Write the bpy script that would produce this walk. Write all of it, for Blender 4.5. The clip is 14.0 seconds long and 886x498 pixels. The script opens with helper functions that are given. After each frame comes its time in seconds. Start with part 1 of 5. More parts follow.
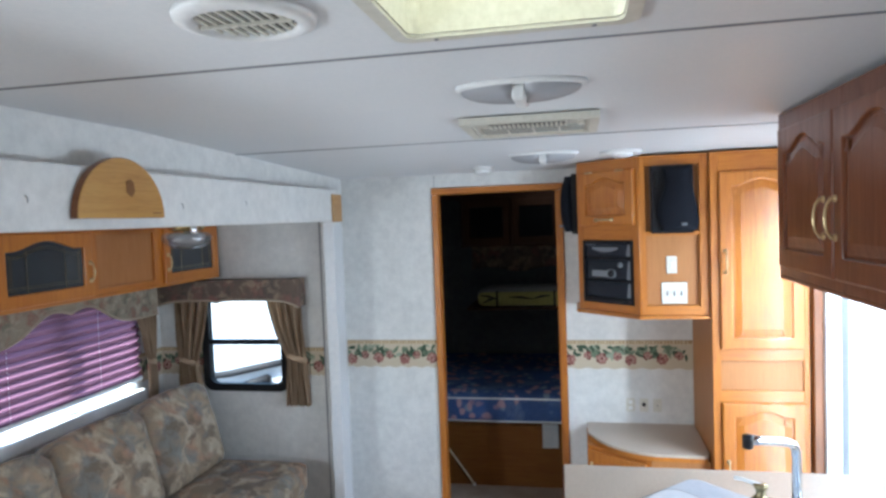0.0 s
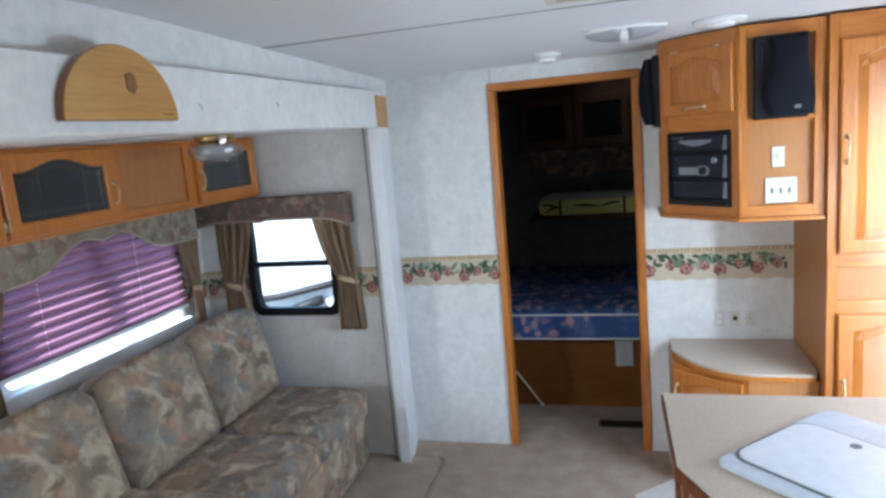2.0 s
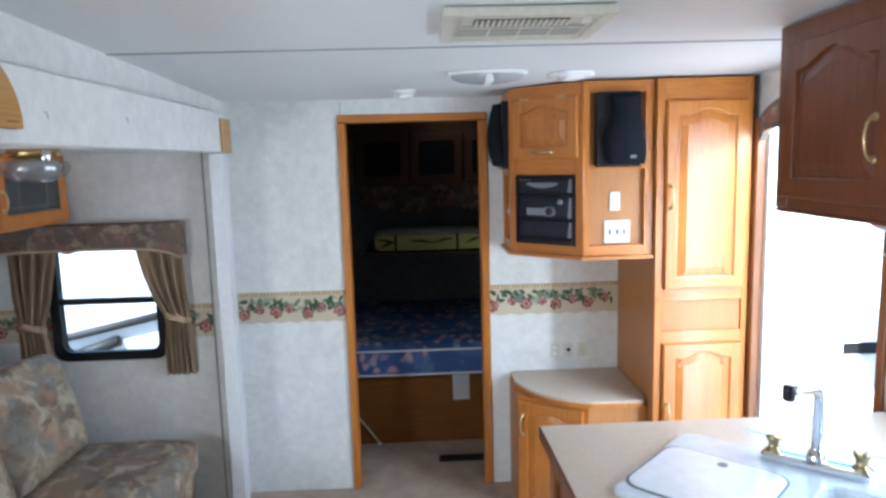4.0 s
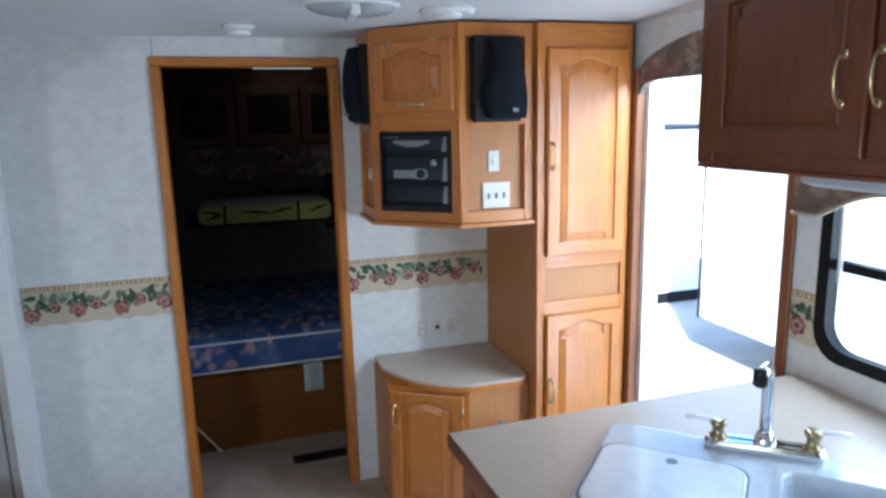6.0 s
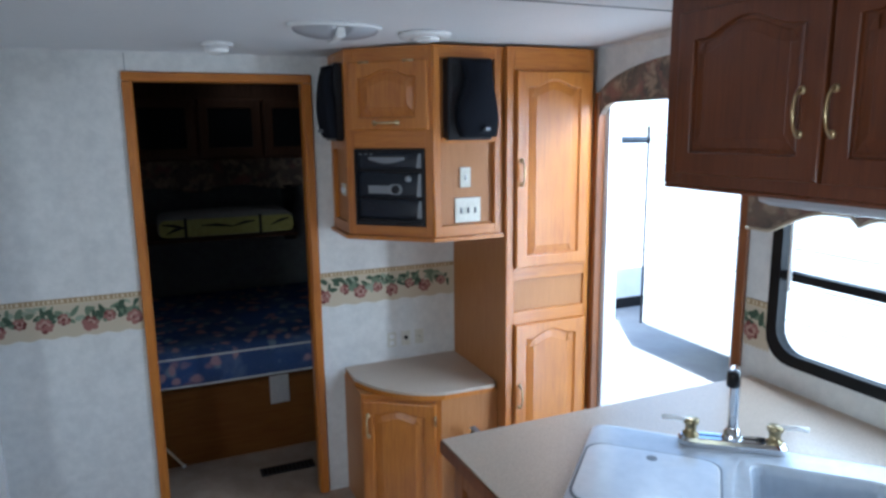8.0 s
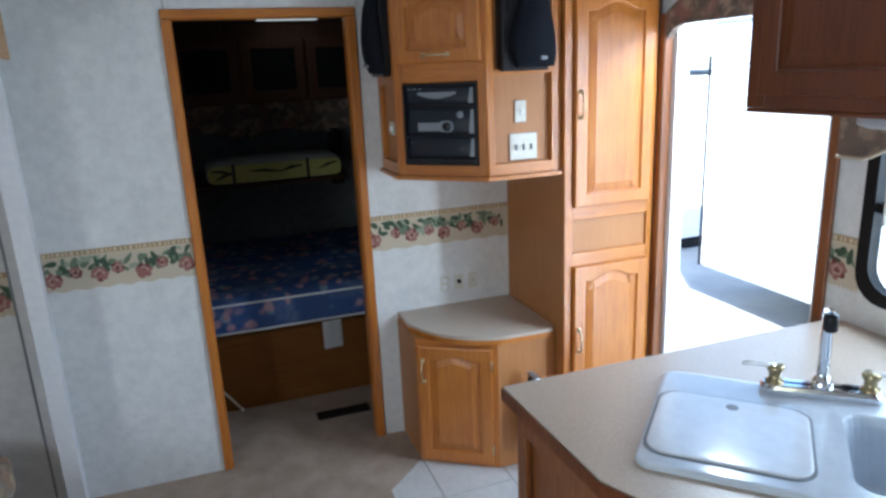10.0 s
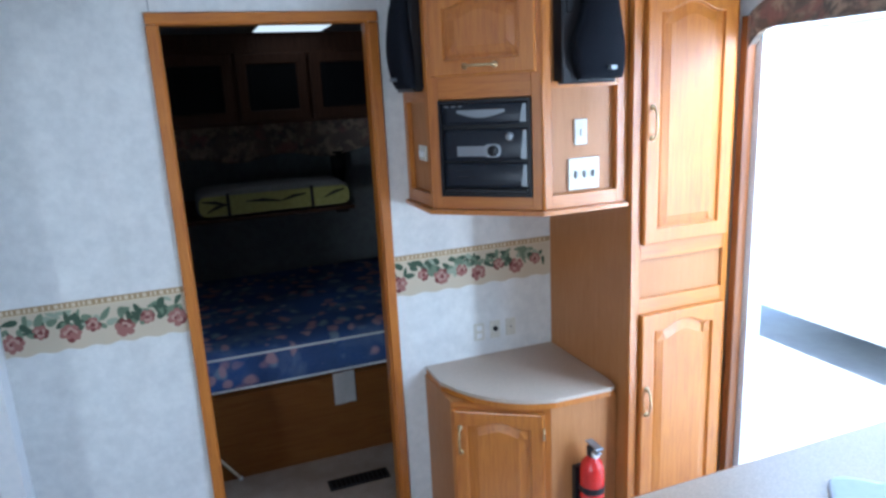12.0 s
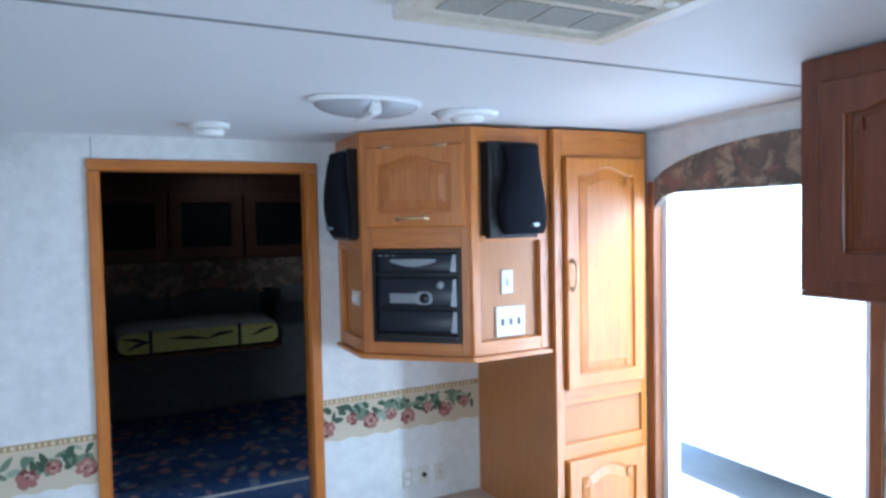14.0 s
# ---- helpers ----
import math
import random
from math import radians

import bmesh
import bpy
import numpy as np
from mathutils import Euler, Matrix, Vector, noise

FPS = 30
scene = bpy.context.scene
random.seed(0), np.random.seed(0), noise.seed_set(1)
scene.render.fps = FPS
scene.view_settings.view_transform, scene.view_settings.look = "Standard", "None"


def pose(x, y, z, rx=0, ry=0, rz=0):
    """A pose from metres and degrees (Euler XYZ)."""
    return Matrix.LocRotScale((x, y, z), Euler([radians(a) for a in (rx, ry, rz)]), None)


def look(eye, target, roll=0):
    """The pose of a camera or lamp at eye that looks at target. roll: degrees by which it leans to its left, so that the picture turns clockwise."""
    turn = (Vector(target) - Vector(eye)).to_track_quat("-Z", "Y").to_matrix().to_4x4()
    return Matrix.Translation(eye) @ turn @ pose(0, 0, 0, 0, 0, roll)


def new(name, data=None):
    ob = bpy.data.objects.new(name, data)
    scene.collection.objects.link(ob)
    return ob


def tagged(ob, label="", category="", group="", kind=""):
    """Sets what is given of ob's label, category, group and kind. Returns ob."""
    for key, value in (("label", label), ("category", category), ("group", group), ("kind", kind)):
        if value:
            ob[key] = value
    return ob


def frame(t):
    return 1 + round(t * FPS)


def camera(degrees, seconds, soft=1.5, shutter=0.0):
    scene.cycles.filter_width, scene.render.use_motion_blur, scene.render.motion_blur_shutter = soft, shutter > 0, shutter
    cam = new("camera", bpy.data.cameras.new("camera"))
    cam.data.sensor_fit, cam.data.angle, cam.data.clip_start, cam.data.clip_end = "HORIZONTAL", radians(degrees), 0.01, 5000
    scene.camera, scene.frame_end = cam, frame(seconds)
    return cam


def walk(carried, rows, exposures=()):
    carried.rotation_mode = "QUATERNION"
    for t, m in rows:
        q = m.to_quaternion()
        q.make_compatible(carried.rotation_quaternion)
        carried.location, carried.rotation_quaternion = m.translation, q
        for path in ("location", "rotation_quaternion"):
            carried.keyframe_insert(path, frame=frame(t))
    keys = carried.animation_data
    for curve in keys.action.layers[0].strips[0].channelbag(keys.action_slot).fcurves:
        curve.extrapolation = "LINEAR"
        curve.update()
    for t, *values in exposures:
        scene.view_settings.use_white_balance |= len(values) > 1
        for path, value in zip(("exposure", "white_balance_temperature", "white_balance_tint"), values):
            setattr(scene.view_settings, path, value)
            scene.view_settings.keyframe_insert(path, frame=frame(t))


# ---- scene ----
cam = camera(67.5, 14.0, soft=2.8)
PATH = [
    (0, (0.058, 0.161, 1.762), (-0.338, 2.119, 1.669), -2.1),
    (0.5, (0.053, 0.119, 1.735), (-0.383, 2.053, 1.468), -4.0),
    (1, (0.016, 0.155, 1.727), (-0.31, 2.107, 1.443), -3.5),
    (1.5, (-0.03, 0.314, 1.688), (-0.328, 2.267, 1.378), -3.2),
    (2, (-0.084, 0.504, 1.699), (-0.627, 2.399, 1.363), -4.9),
    (2.5, (-0.12, 0.562, 1.714), (-0.681, 2.449, 1.362), -3.9),
    (3, (-0.226, 0.521, 1.744), (-0.766, 2.431, 1.5), -2.6),
    (3.5, (-0.328, 0.47, 1.731), (-0.544, 2.446, 1.512), -3.7),
    (4, (-0.351, 0.541, 1.707), (-0.287, 2.521, 1.439), -1.6),
    (4.2, (-0.345, 0.611, 1.733), (-0.195, 2.582, 1.433), -1.8),
    (6.5, (-0.536, 1.006, 1.656), (0.15, 2.847, 1.283), 0.3),
    (7, (-0.579, 0.977, 1.702), (0.184, 2.794, 1.359), 1.4),
    (9.3, (-0.668, 0.95, 1.701), (0.048, 2.777, 1.312), -3.9),
    (9.5, (-0.651, 0.96, 1.7), (0.029, 2.789, 1.264), -3.3),
    (10, (-0.625, 1.066, 1.664), (-0.005, 2.896, 1.148), -2.6),
    (10.5, (-0.535, 1.295, 1.631), (0.063, 3.115, 1.056), -2.9),
    (11, (-0.517, 1.46, 1.645), (0.096, 3.259, 1.02), -3.3),
    (11.5, (-0.55, 1.486, 1.65), (0.025, 3.325, 1.115), -2.6),
    (12, (-0.66, 1.547, 1.654), (0.009, 3.374, 1.191), -3.0),
    (12.5, (-0.747, 1.62, 1.685), (0.152, 3.345, 1.219), -2.6),
    (13, (-0.719, 1.662, 1.67), (0.207, 3.395, 1.296), -1.8),
    (13.5, (-0.737, 1.609, 1.707), (0.145, 3.386, 1.452), -2.8),
    (14, (-0.695, 1.502, 1.715), (0.208, 3.284, 1.63), -1.2),
]
EXPOSURES = [(0.0, 2.65, 5500, 4), (0.5, 2.7, 5450, 4), (1.0, 2.75, 5450, 4), (1.5, 2.85, 5450, 4), (2.0, 2.75, 5450, 4), (2.5, 2.75, 5450, 4), (3.0, 2.75, 5500, 4), (3.5, 2.65, 5500, 4), (4.2, 2.87, 5450, 4), (6.5, 2.03, 5200, 4), (7.2, 1.92, 5200, 4), (9.5, 1.97, 5350, 4), (10.0, 2.17, 5400, 4), (11.0, 2.52, 5250, 4), (12.0, 2.68, 4900, 4), (12.5, 2.75, 4800, 4), (13.0, 2.52, 4800, 4), (14.0, 2.70, 4750, 3)]
walk(cam, [(t, look(eye, target, roll)) for t, eye, target, roll in PATH], EXPOSURES)

# ---- world, sun, exposure ----
world = bpy.data.worlds.new("sky")
scene.world = world
world.use_nodes = True
_wn = world.node_tree
_sky = _wn.nodes.new("ShaderNodeTexSky")
_sky.sky_type = "NISHITA"
_sky.sun_disc = False
SUN_ELEV, SUN_AZ = 50.0, 208.0          # azimuth from +y towards +x
_sky.sun_elevation, _sky.sun_rotation = radians(SUN_ELEV), radians(SUN_AZ)
_wn.links.new(_sky.outputs["Color"], _wn.nodes["Background"].inputs["Color"])
_wn.nodes["Background"].inputs["Strength"].default_value = 0.15
sun_data = bpy.data.lights.new("sun", "SUN")
sun_data.energy, sun_data.angle, sun_data.color = 5.0, radians(0.5), (1.0, 0.95, 0.88)
sun = new("sun", sun_data)
_ce, _az = math.cos(radians(SUN_ELEV)), radians(SUN_AZ)
_from = Vector((math.sin(_az) * _ce, math.cos(_az) * _ce, math.sin(radians(SUN_ELEV))))
sun.matrix_world = look(_from * 30, (0, 0, 0))


def opening_lamp(name, eye, target, sx, sy, watts, color=(0.93, 0.97, 1.0)):
    """Area lamp that stands in for sky light at an opening."""
    d = bpy.data.lights.new(name, "AREA")
    d.shape, d.size, d.size_y, d.energy, d.color = "RECTANGLE", sx, sy, watts, color
    ob = new(name, d)
    ob.matrix_world = look(eye, target)
    return ob


opening_lamp("kitchen_window_light", (1.170, 1.825, 1.30), (0.0, 1.825, 1.30), 1.05, 0.54, 2.8)
# Two hidden strips added in the entry to brighten the pantry front.
opening_lamp("added_entry_strip", (1.135, 2.80, 1.838), (0.45, 3.0, 0.9), 0.46, 0.04, 3.0)
opening_lamp("added_side_strip", (1.127, 2.568, 1.00), (0.90, 3.30, 1.00), 0.042, 1.55, 1.9)
# Fill lamp added at an unseen, assumed opening to brighten the room.
opening_lamp("unseen_window_fill", (-2.44, 0.30, 1.14), (0.0, 0.30, 1.14), 1.30, 0.50, 8.0, (1.0, 0.975, 0.93))

# ---- materials ----


def mat(name, base, rough=0.6, metal=0.0, spec=0.5):
    m = bpy.data.materials.new(name)
    m.use_nodes = True
    b = m.node_tree.nodes["Principled BSDF"]
    b.inputs["Base Color"].default_value = (*base, 1)
    b.inputs["Roughness"].default_value = rough
    b.inputs["Metallic"].default_value = metal
    b.inputs["Specular IOR Level"].default_value = spec
    return m


def bsdf(m):
    return m.node_tree.nodes["Principled BSDF"]


def nd(m, kind, **values):
    n = m.node_tree.nodes.new(kind)
    for k, v in values.items():
        n.inputs[k.replace("_", " ")].default_value = v
    return n


def link(m, a, b):
    m.node_tree.links.new(a, b)


def coords(m, scale=(1, 1, 1), kind="Object"):
    c, mp = nd(m, "ShaderNodeTexCoord"), nd(m, "ShaderNodeMapping")
    mp.inputs["Scale"].default_value = scale
    link(m, c.outputs[kind], mp.inputs["Vector"])
    return mp.outputs["Vector"]


def ramp(m, fac, stops):
    r = nd(m, "ShaderNodeValToRGB")
    e = r.color_ramp.elements
    while len(e) < len(stops):
        e.new(0.5)
    for el, (p, c) in zip(e, stops):
        el.position, el.color = p, (*c, 1)
    link(m, fac, r.inputs["Fac"])
    return r.outputs["Color"]


def mix(m, fac, a, b, kind="MIX"):
    n = m.node_tree.nodes.new("ShaderNodeMix")
    n.data_type, n.blend_type = "RGBA", kind
    for sock, v in ((n.inputs["Factor"], fac), (n.inputs[6], a), (n.inputs[7], b)):
        if isinstance(v, bpy.types.NodeSocket):
            link(m, v, sock)
        else:
            sock.default_value = v if isinstance(v, (int, float)) else (*v, 1)
    return n.outputs[2]


def noise_tex(m, vec, scale, detail=4.0, rough=0.55, distort=0.0):
    n = nd(m, "ShaderNodeTexNoise", Scale=scale, Detail=detail, Roughness=rough, Distortion=distort)
    link(m, vec, n.inputs["Vector"])
    return n.outputs["Fac"]


def bump(m, height, strength=0.2, dist=0.002):
    b = nd(m, "ShaderNodeBump", Strength=strength, Distance=dist)
    link(m, height, b.inputs["Height"])
    link(m, b.outputs["Normal"], bsdf(m).inputs["Normal"])


def wood(name, dark, mid, light, rough=0.38, axis="z", scale=1.0, coat=0.5):
    """Oak: streaks along one axis, pores and slow colour drift."""
    m = mat(name, mid, rough)
    s = {"z": (26, 26, 1.6), "x": (1.6, 26, 26), "y": (26, 1.6, 26)}[axis]
    v = coords(m, [a * scale for a in s])
    streak = noise_tex(m, v, 3.0, 6, 0.6, 1.2)
    col = ramp(m, streak, [(0.3, dark), (0.5, mid), (0.72, light)])
    slow = noise_tex(m, coords(m), 2.6, 2)
    col = mix(m, 0.35, col, ramp(m, slow, [(0.35, dark), (0.65, light)]))
    pores = noise_tex(m, coords(m, [a * 5 * scale for a in s]), 5.0, 2)
    col = mix(m, ramp(m, pores, [(0.60, (0, 0, 0)), (0.72, (0.3, 0.3, 0.3))]), col, tuple(c * 0.45 for c in dark))
    link(m, col, bsdf(m).inputs["Base Color"])
    link(m, ramp(m, streak, [(0.2, (rough + 0.12,) * 3), (0.8, (rough - 0.06,) * 3)]), bsdf(m).inputs["Roughness"])
    bump(m, pores, 0.12, 0.001)
    bsdf(m).inputs["Coat Weight"].default_value = coat
    bsdf(m).inputs["Coat Roughness"].default_value = 0.24
    return m


def speckled(name, a, b, scale, rough, strength=0.1, dist=0.001, big=None):
    m = mat(name, a, rough)
    f = noise_tex(m, coords(m), scale, 5, 0.65)
    col = ramp(m, f, [(0.36, a), (0.64, b)])
    if big:
        g = noise_tex(m, coords(m), big, 3)
        col = mix(m, 0.4, col, ramp(m, g, [(0.35, a), (0.65, b)]))
    link(m, col, bsdf(m).inputs["Base Color"])
    bump(m, f, strength, dist)
    return m


def floral(name, ground, tones, scale, rough=0.9, sprigs=0):
    """Woven cloth with overlapping printed blossoms and leaves in several tones."""
    m = mat(name, ground, rough, spec=0.15)
    v = coords(m)
    warp = nd(m, "ShaderNodeTexNoise", Scale=scale * 0.9, Detail=2.0)
    link(m, v, warp.inputs["Vector"])
    off = m.node_tree.nodes.new("ShaderNodeVectorMath")
    off.operation = "MULTIPLY_ADD"
    link(m, warp.outputs["Color"], off.inputs[0])
    off.inputs[1].default_value = (0.9 / scale,) * 3
    link(m, v, off.inputs[2])
    col = ramp(m, noise_tex(m, v, scale * 0.45, 3), [(0.38, ground), (0.62, tones[0])])
    for i, tone in enumerate(tones[1:]):
        sh = m.node_tree.nodes.new("ShaderNodeVectorMath")
        sh.operation = "ADD"
        sh.inputs[1].default_value = (3.7 * i, 1.9 * i, 5.3 * i)
        link(m, off.outputs[0], sh.inputs[0])
        if sprigs and i >= sprigs:
            vor = nd(m, "ShaderNodeTexVoronoi", Scale=scale * (1 + 0.37 * i), Randomness=1.0)
            link(m, sh.outputs[0], vor.inputs["Vector"])
            mask = ramp(m, vor.outputs["Distance"], [(0.24, (0.95,) * 3), (0.40, (0, 0, 0))])
            pick = ramp(m, vor.outputs["Color"], [(0.50, (0, 0, 0)), (0.55, (1, 1, 1))])
            both = mix(m, 1.0, mask, pick, "MULTIPLY")
        else:
            both = ramp(m, noise_tex(m, sh.outputs[0], scale * (0.75 + 0.22 * i), 3.0, 0.6, 0.3), [(0.51, (0, 0, 0)), (0.63, (0.88,) * 3)])
        petal = noise_tex(m, v, scale * 4.5, 3)
        col = mix(m, both, col, mix(m, petal, tuple(t * 0.75 for t in tone), tuple(min(1, t * 1.45 + 0.01) for t in tone)))
    weave = noise_tex(m, coords(m, (1, 1, 1)), 420.0, 2)
    col = mix(m, 0.09, col, ramp(m, weave, [(0.3, (0.05,) * 3), (0.7, (0.8, 0.78, 0.72))]))
    link(m, col, bsdf(m).inputs["Base Color"])
    bump(m, weave, 0.25, 0.0012)
    return m


def glow(name, color, strength):
    m = mat(name, color, 0.5)
    bsdf(m).inputs["Emission Color"].default_value = (*color, 1)
    bsdf(m).inputs["Emission Strength"].default_value = strength
    return m


# Weak glow stands in for light reflected off the unlit bunk fixture.
BAR_GLOW = glow("glowing_diffuser", (0.9, 0.88, 0.80), 0.16)
OAK = wood("oak_upright_grain", (0.31, 0.086, 0.007), (0.46, 0.155, 0.013), (0.54, 0.205, 0.023))
OAK_ACROSS = wood("oak_across_grain", (0.31, 0.086, 0.007), (0.46, 0.155, 0.013), (0.54, 0.205, 0.023), axis="x")
OAK_Y = wood("oak_long_grain", (0.31, 0.086, 0.007), (0.46, 0.155, 0.013), (0.54, 0.205, 0.023), axis="y")
GOLD_OAK = wood("golden_oak", (0.36, 0.17, 0.035), (0.47, 0.25, 0.06), (0.54, 0.31, 0.085), axis="y")
OAK_PANEL = wood("oak_print_panel", (0.325, 0.128, 0.032), (0.385, 0.160, 0.043), (0.43, 0.190, 0.055), rough=0.5, scale=1.4, coat=0.15)
# Red-brown oak, darkened further to hold the wall cabinets' backlit shade.
OAK_RED_SHADED = wood("oak_red_brown_shaded", (0.072, 0.016, 0.003), (0.12, 0.031, 0.006), (0.165, 0.046, 0.010), rough=0.35, coat=0.3)
# Half-dark oak copy; shade below the counter is put into its colour.
OAK_MID_SHADE = wood("oak_mid_shade", (0.12, 0.035, 0.008), (0.20, 0.065, 0.014), (0.26, 0.09, 0.022))
# Bunk room wood made near-black: its lack of light is in the colour.
BUNK_OAK_DIM = wood("bunk_oak_dimmed", (0.025, 0.010, 0.005), (0.042, 0.017, 0.008), (0.06, 0.025, 0.012), rough=0.55, coat=0.0)
WALLPAPER = speckled("mottled_wallpaper", (0.62, 0.622, 0.608), (0.76, 0.757, 0.735), 26.0, 0.75, 0.12, 0.0008, big=7.0)
# Bunk room wallpaper with the room's dimness put into its colour.
BUNK_WALL_SHADE = speckled("shaded_bunk_paper", (0.10, 0.105, 0.11), (0.15, 0.155, 0.155), 26.0, 0.8, 0.1, 0.0008, big=7.0)
CEILING = speckled("ceiling_panel", (0.70, 0.72, 0.74), (0.76, 0.77, 0.78), 90.0, 0.55, 0.08, 0.0006, big=2.0)
WHITE_TRIM = speckled("white_trim", (0.72, 0.74, 0.76), (0.78, 0.79, 0.80), 40.0, 0.45, 0.05)
CARPET = speckled("taupe_carpet", (0.28, 0.21, 0.155), (0.48, 0.385, 0.30), 160.0, 0.98, 0.7, 0.004, big=9.0)
# Darker carpet tone that paints the shade line along the lip.
LIP_SHADE = speckled("carpet_lip_shade", (0.22, 0.17, 0.13), (0.34, 0.275, 0.215), 140.0, 0.98, 0.8, 0.004)
TILE = speckled("pale_vinyl_tile", (0.52, 0.51, 0.49), (0.64, 0.63, 0.60), 30.0, 0.35, 0.06, big=6.0)
GROUT = speckled("grey_grout", (0.30, 0.29, 0.27), (0.36, 0.35, 0.33), 120.0, 0.9)
LAMINATE = speckled("beige_laminate", (0.44, 0.365, 0.285), (0.56, 0.475, 0.385), 240.0, 0.32, 0.02)
SINK_WHITE = speckled("white_acrylic", (0.62, 0.655, 0.70), (0.68, 0.71, 0.75), 30.0, 0.16, 0.01)
# White basin tinted blue-grey, so the shade inside sits in the colour.
SINK_SHADED = speckled("white_acrylic_shaded", (0.49, 0.535, 0.595), (0.55, 0.595, 0.65), 30.0, 0.16, 0.01)
GROOVE = mat("grey_groove", (0.12, 0.135, 0.16), 0.5)
CHROME = mat("chrome", (0.72, 0.73, 0.75), 0.12, 1.0)
BRASS = mat("polished_brass", (0.62, 0.46, 0.20), 0.22, 1.0)
BRASS_AGED = mat("aged_brass", (0.35, 0.285, 0.16), 0.3, 1.0)
BRASS_PALE = mat("pale_brass", (0.60, 0.47, 0.26), 0.3, 1.0)
ACRYLIC = mat("clear_lever", (0.85, 0.87, 0.88), 0.1)
BLACK = speckled("black_plastic", (0.008, 0.008, 0.010), (0.015, 0.015, 0.017), 300.0, 0.35, 0.1)
GRILLE = speckled("speaker_cloth", (0.006, 0.007, 0.011), (0.013, 0.015, 0.021), 700.0, 0.9, 0.5)
STEREO = speckled("dark_grey_plastic", (0.010, 0.013, 0.020), (0.017, 0.021, 0.030), 200.0, 0.33, 0.05)
# Matte black glass: shade is painted in and reflections are left out.
SHADE_PANE = mat("shade_black_pane", (0.004, 0.004, 0.005), 0.6, 0.0, 0.1)
SILVER = mat("silver_plastic", (0.25, 0.27, 0.29), 0.35, 0.6)
IVORY = speckled("ivory_plastic", (0.58, 0.56, 0.48), (0.66, 0.64, 0.56), 60.0, 0.4, 0.02)
WHITE_PLASTIC = speckled("white_plastic", (0.76, 0.77, 0.77), (0.82, 0.82, 0.81), 50.0, 0.4, 0.02)
GREY_FILTER = speckled("grey_filter", (0.28, 0.28, 0.25), (0.40, 0.40, 0.36), 260.0, 0.9, 0.4)
DARK_GAP = mat("dark_gap", (0.01, 0.01, 0.01), 0.9)
PRINT_BROWN = mat("brown_print", (0.21, 0.095, 0.025), 0.5)
RED = speckled("red_enamel", (0.50, 0.018, 0.015), (0.58, 0.03, 0.022), 20.0, 0.25, 0.01)
SEAM = mat("grey_seam", (0.22, 0.23, 0.25), 0.6)
SOFA_CLOTH = floral("floral_upholstery", (0.25, 0.185, 0.12), [(0.32, 0.24, 0.155), (0.16, 0.16, 0.145), (0.38, 0.30, 0.20), (0.34, 0.195, 0.12), (0.195, 0.195, 0.175), (0.46, 0.375, 0.26), (0.145, 0.105, 0.07)], 5.6)
VALANCE_CLOTH = floral("floral_valance", (0.26, 0.22, 0.165), [(0.31, 0.27, 0.20), (0.12, 0.12, 0.085), (0.22, 0.11, 0.08), (0.35, 0.31, 0.23)], 16.0)
# Darker copy of the valance cloth; backlit shade is in its tones.
VALANCE_SHADED = floral("shaded_floral_valance", (0.10, 0.07, 0.055), [(0.15, 0.105, 0.075), (0.055, 0.05, 0.04), (0.19, 0.085, 0.065), (0.27, 0.20, 0.14)], 13.0)
PIPING = speckled("tan_piping", (0.40, 0.33, 0.24), (0.46, 0.39, 0.29), 200.0, 0.9)
CURTAIN = speckled("tan_curtain", (0.42, 0.30, 0.19), (0.52, 0.39, 0.26), 150.0, 0.95, 0.4, 0.002, big=14.0)
MATTRESS = floral("blue_floral_ticking", (0.022, 0.065, 0.22), [(0.03, 0.09, 0.30), (0.02, 0.06, 0.18), (0.08, 0.13, 0.27), (0.36, 0.20, 0.25), (0.20, 0.27, 0.38), (0.42, 0.26, 0.30)], 5.4, sprigs=2)
PLY = wood("bed_plywood", (0.115, 0.038, 0.007), (0.155, 0.057, 0.010), (0.195, 0.077, 0.015), rough=0.6, axis="x", coat=0.0)
YELLOW_CLOTH = speckled("yellow_cloth", (0.25, 0.235, 0.065), (0.32, 0.30, 0.095), 40.0, 0.9)
GREY_CLOTH = speckled("grey_cloth", (0.15, 0.145, 0.14), (0.22, 0.21, 0.20), 60.0, 0.95, 0.3)
SIDING = speckled("white_siding", (0.78, 0.79, 0.80), (0.85, 0.85, 0.85), 5.0, 0.45, 0.02)
# White nose siding greyed to hold its shade; also the grey block's colour.
SHADE_AND_BLOCK_GREY = speckled("shade_and_block_grey", (0.20, 0.21, 0.23), (0.28, 0.29, 0.31), 2.0, 0.5, 0.02)
CONCRETE = speckled("pale_concrete", (0.24, 0.235, 0.23), (0.34, 0.335, 0.32), 2.2, 0.9, 0.2, 0.004, big=0.35)
RUBBER = mat("black_rubber", (0.008, 0.008, 0.009), 0.6, 0.0, 0.2)
DARK_GLASS = mat("smoked_cabinet_glass", (0.040, 0.046, 0.052), 0.22)
CREAM = mat("cream_print", (0.55, 0.475, 0.35), 0.75)
BEAD_TAN = mat("tan_bead_print", (0.36, 0.25, 0.13), 0.75)
BEAD_LIGHT = mat("light_bead_print", (0.62, 0.52, 0.36), 0.75)
LEAF_DARK = mat("dark_leaf_print", (0.05, 0.085, 0.05), 0.75)
LEAF_MID = mat("leaf_print", (0.15, 0.20, 0.13), 0.75)
LEAF_PALE = mat("pale_leaf_print", (0.30, 0.34, 0.25), 0.75)
ROSE_DARK = mat("dark_rose_print", (0.15, 0.035, 0.03), 0.75)
ROSE = mat("rose_print", (0.29, 0.125, 0.105), 0.75)
ROSE_PALE = mat("pale_rose_print", (0.42, 0.26, 0.21), 0.75)
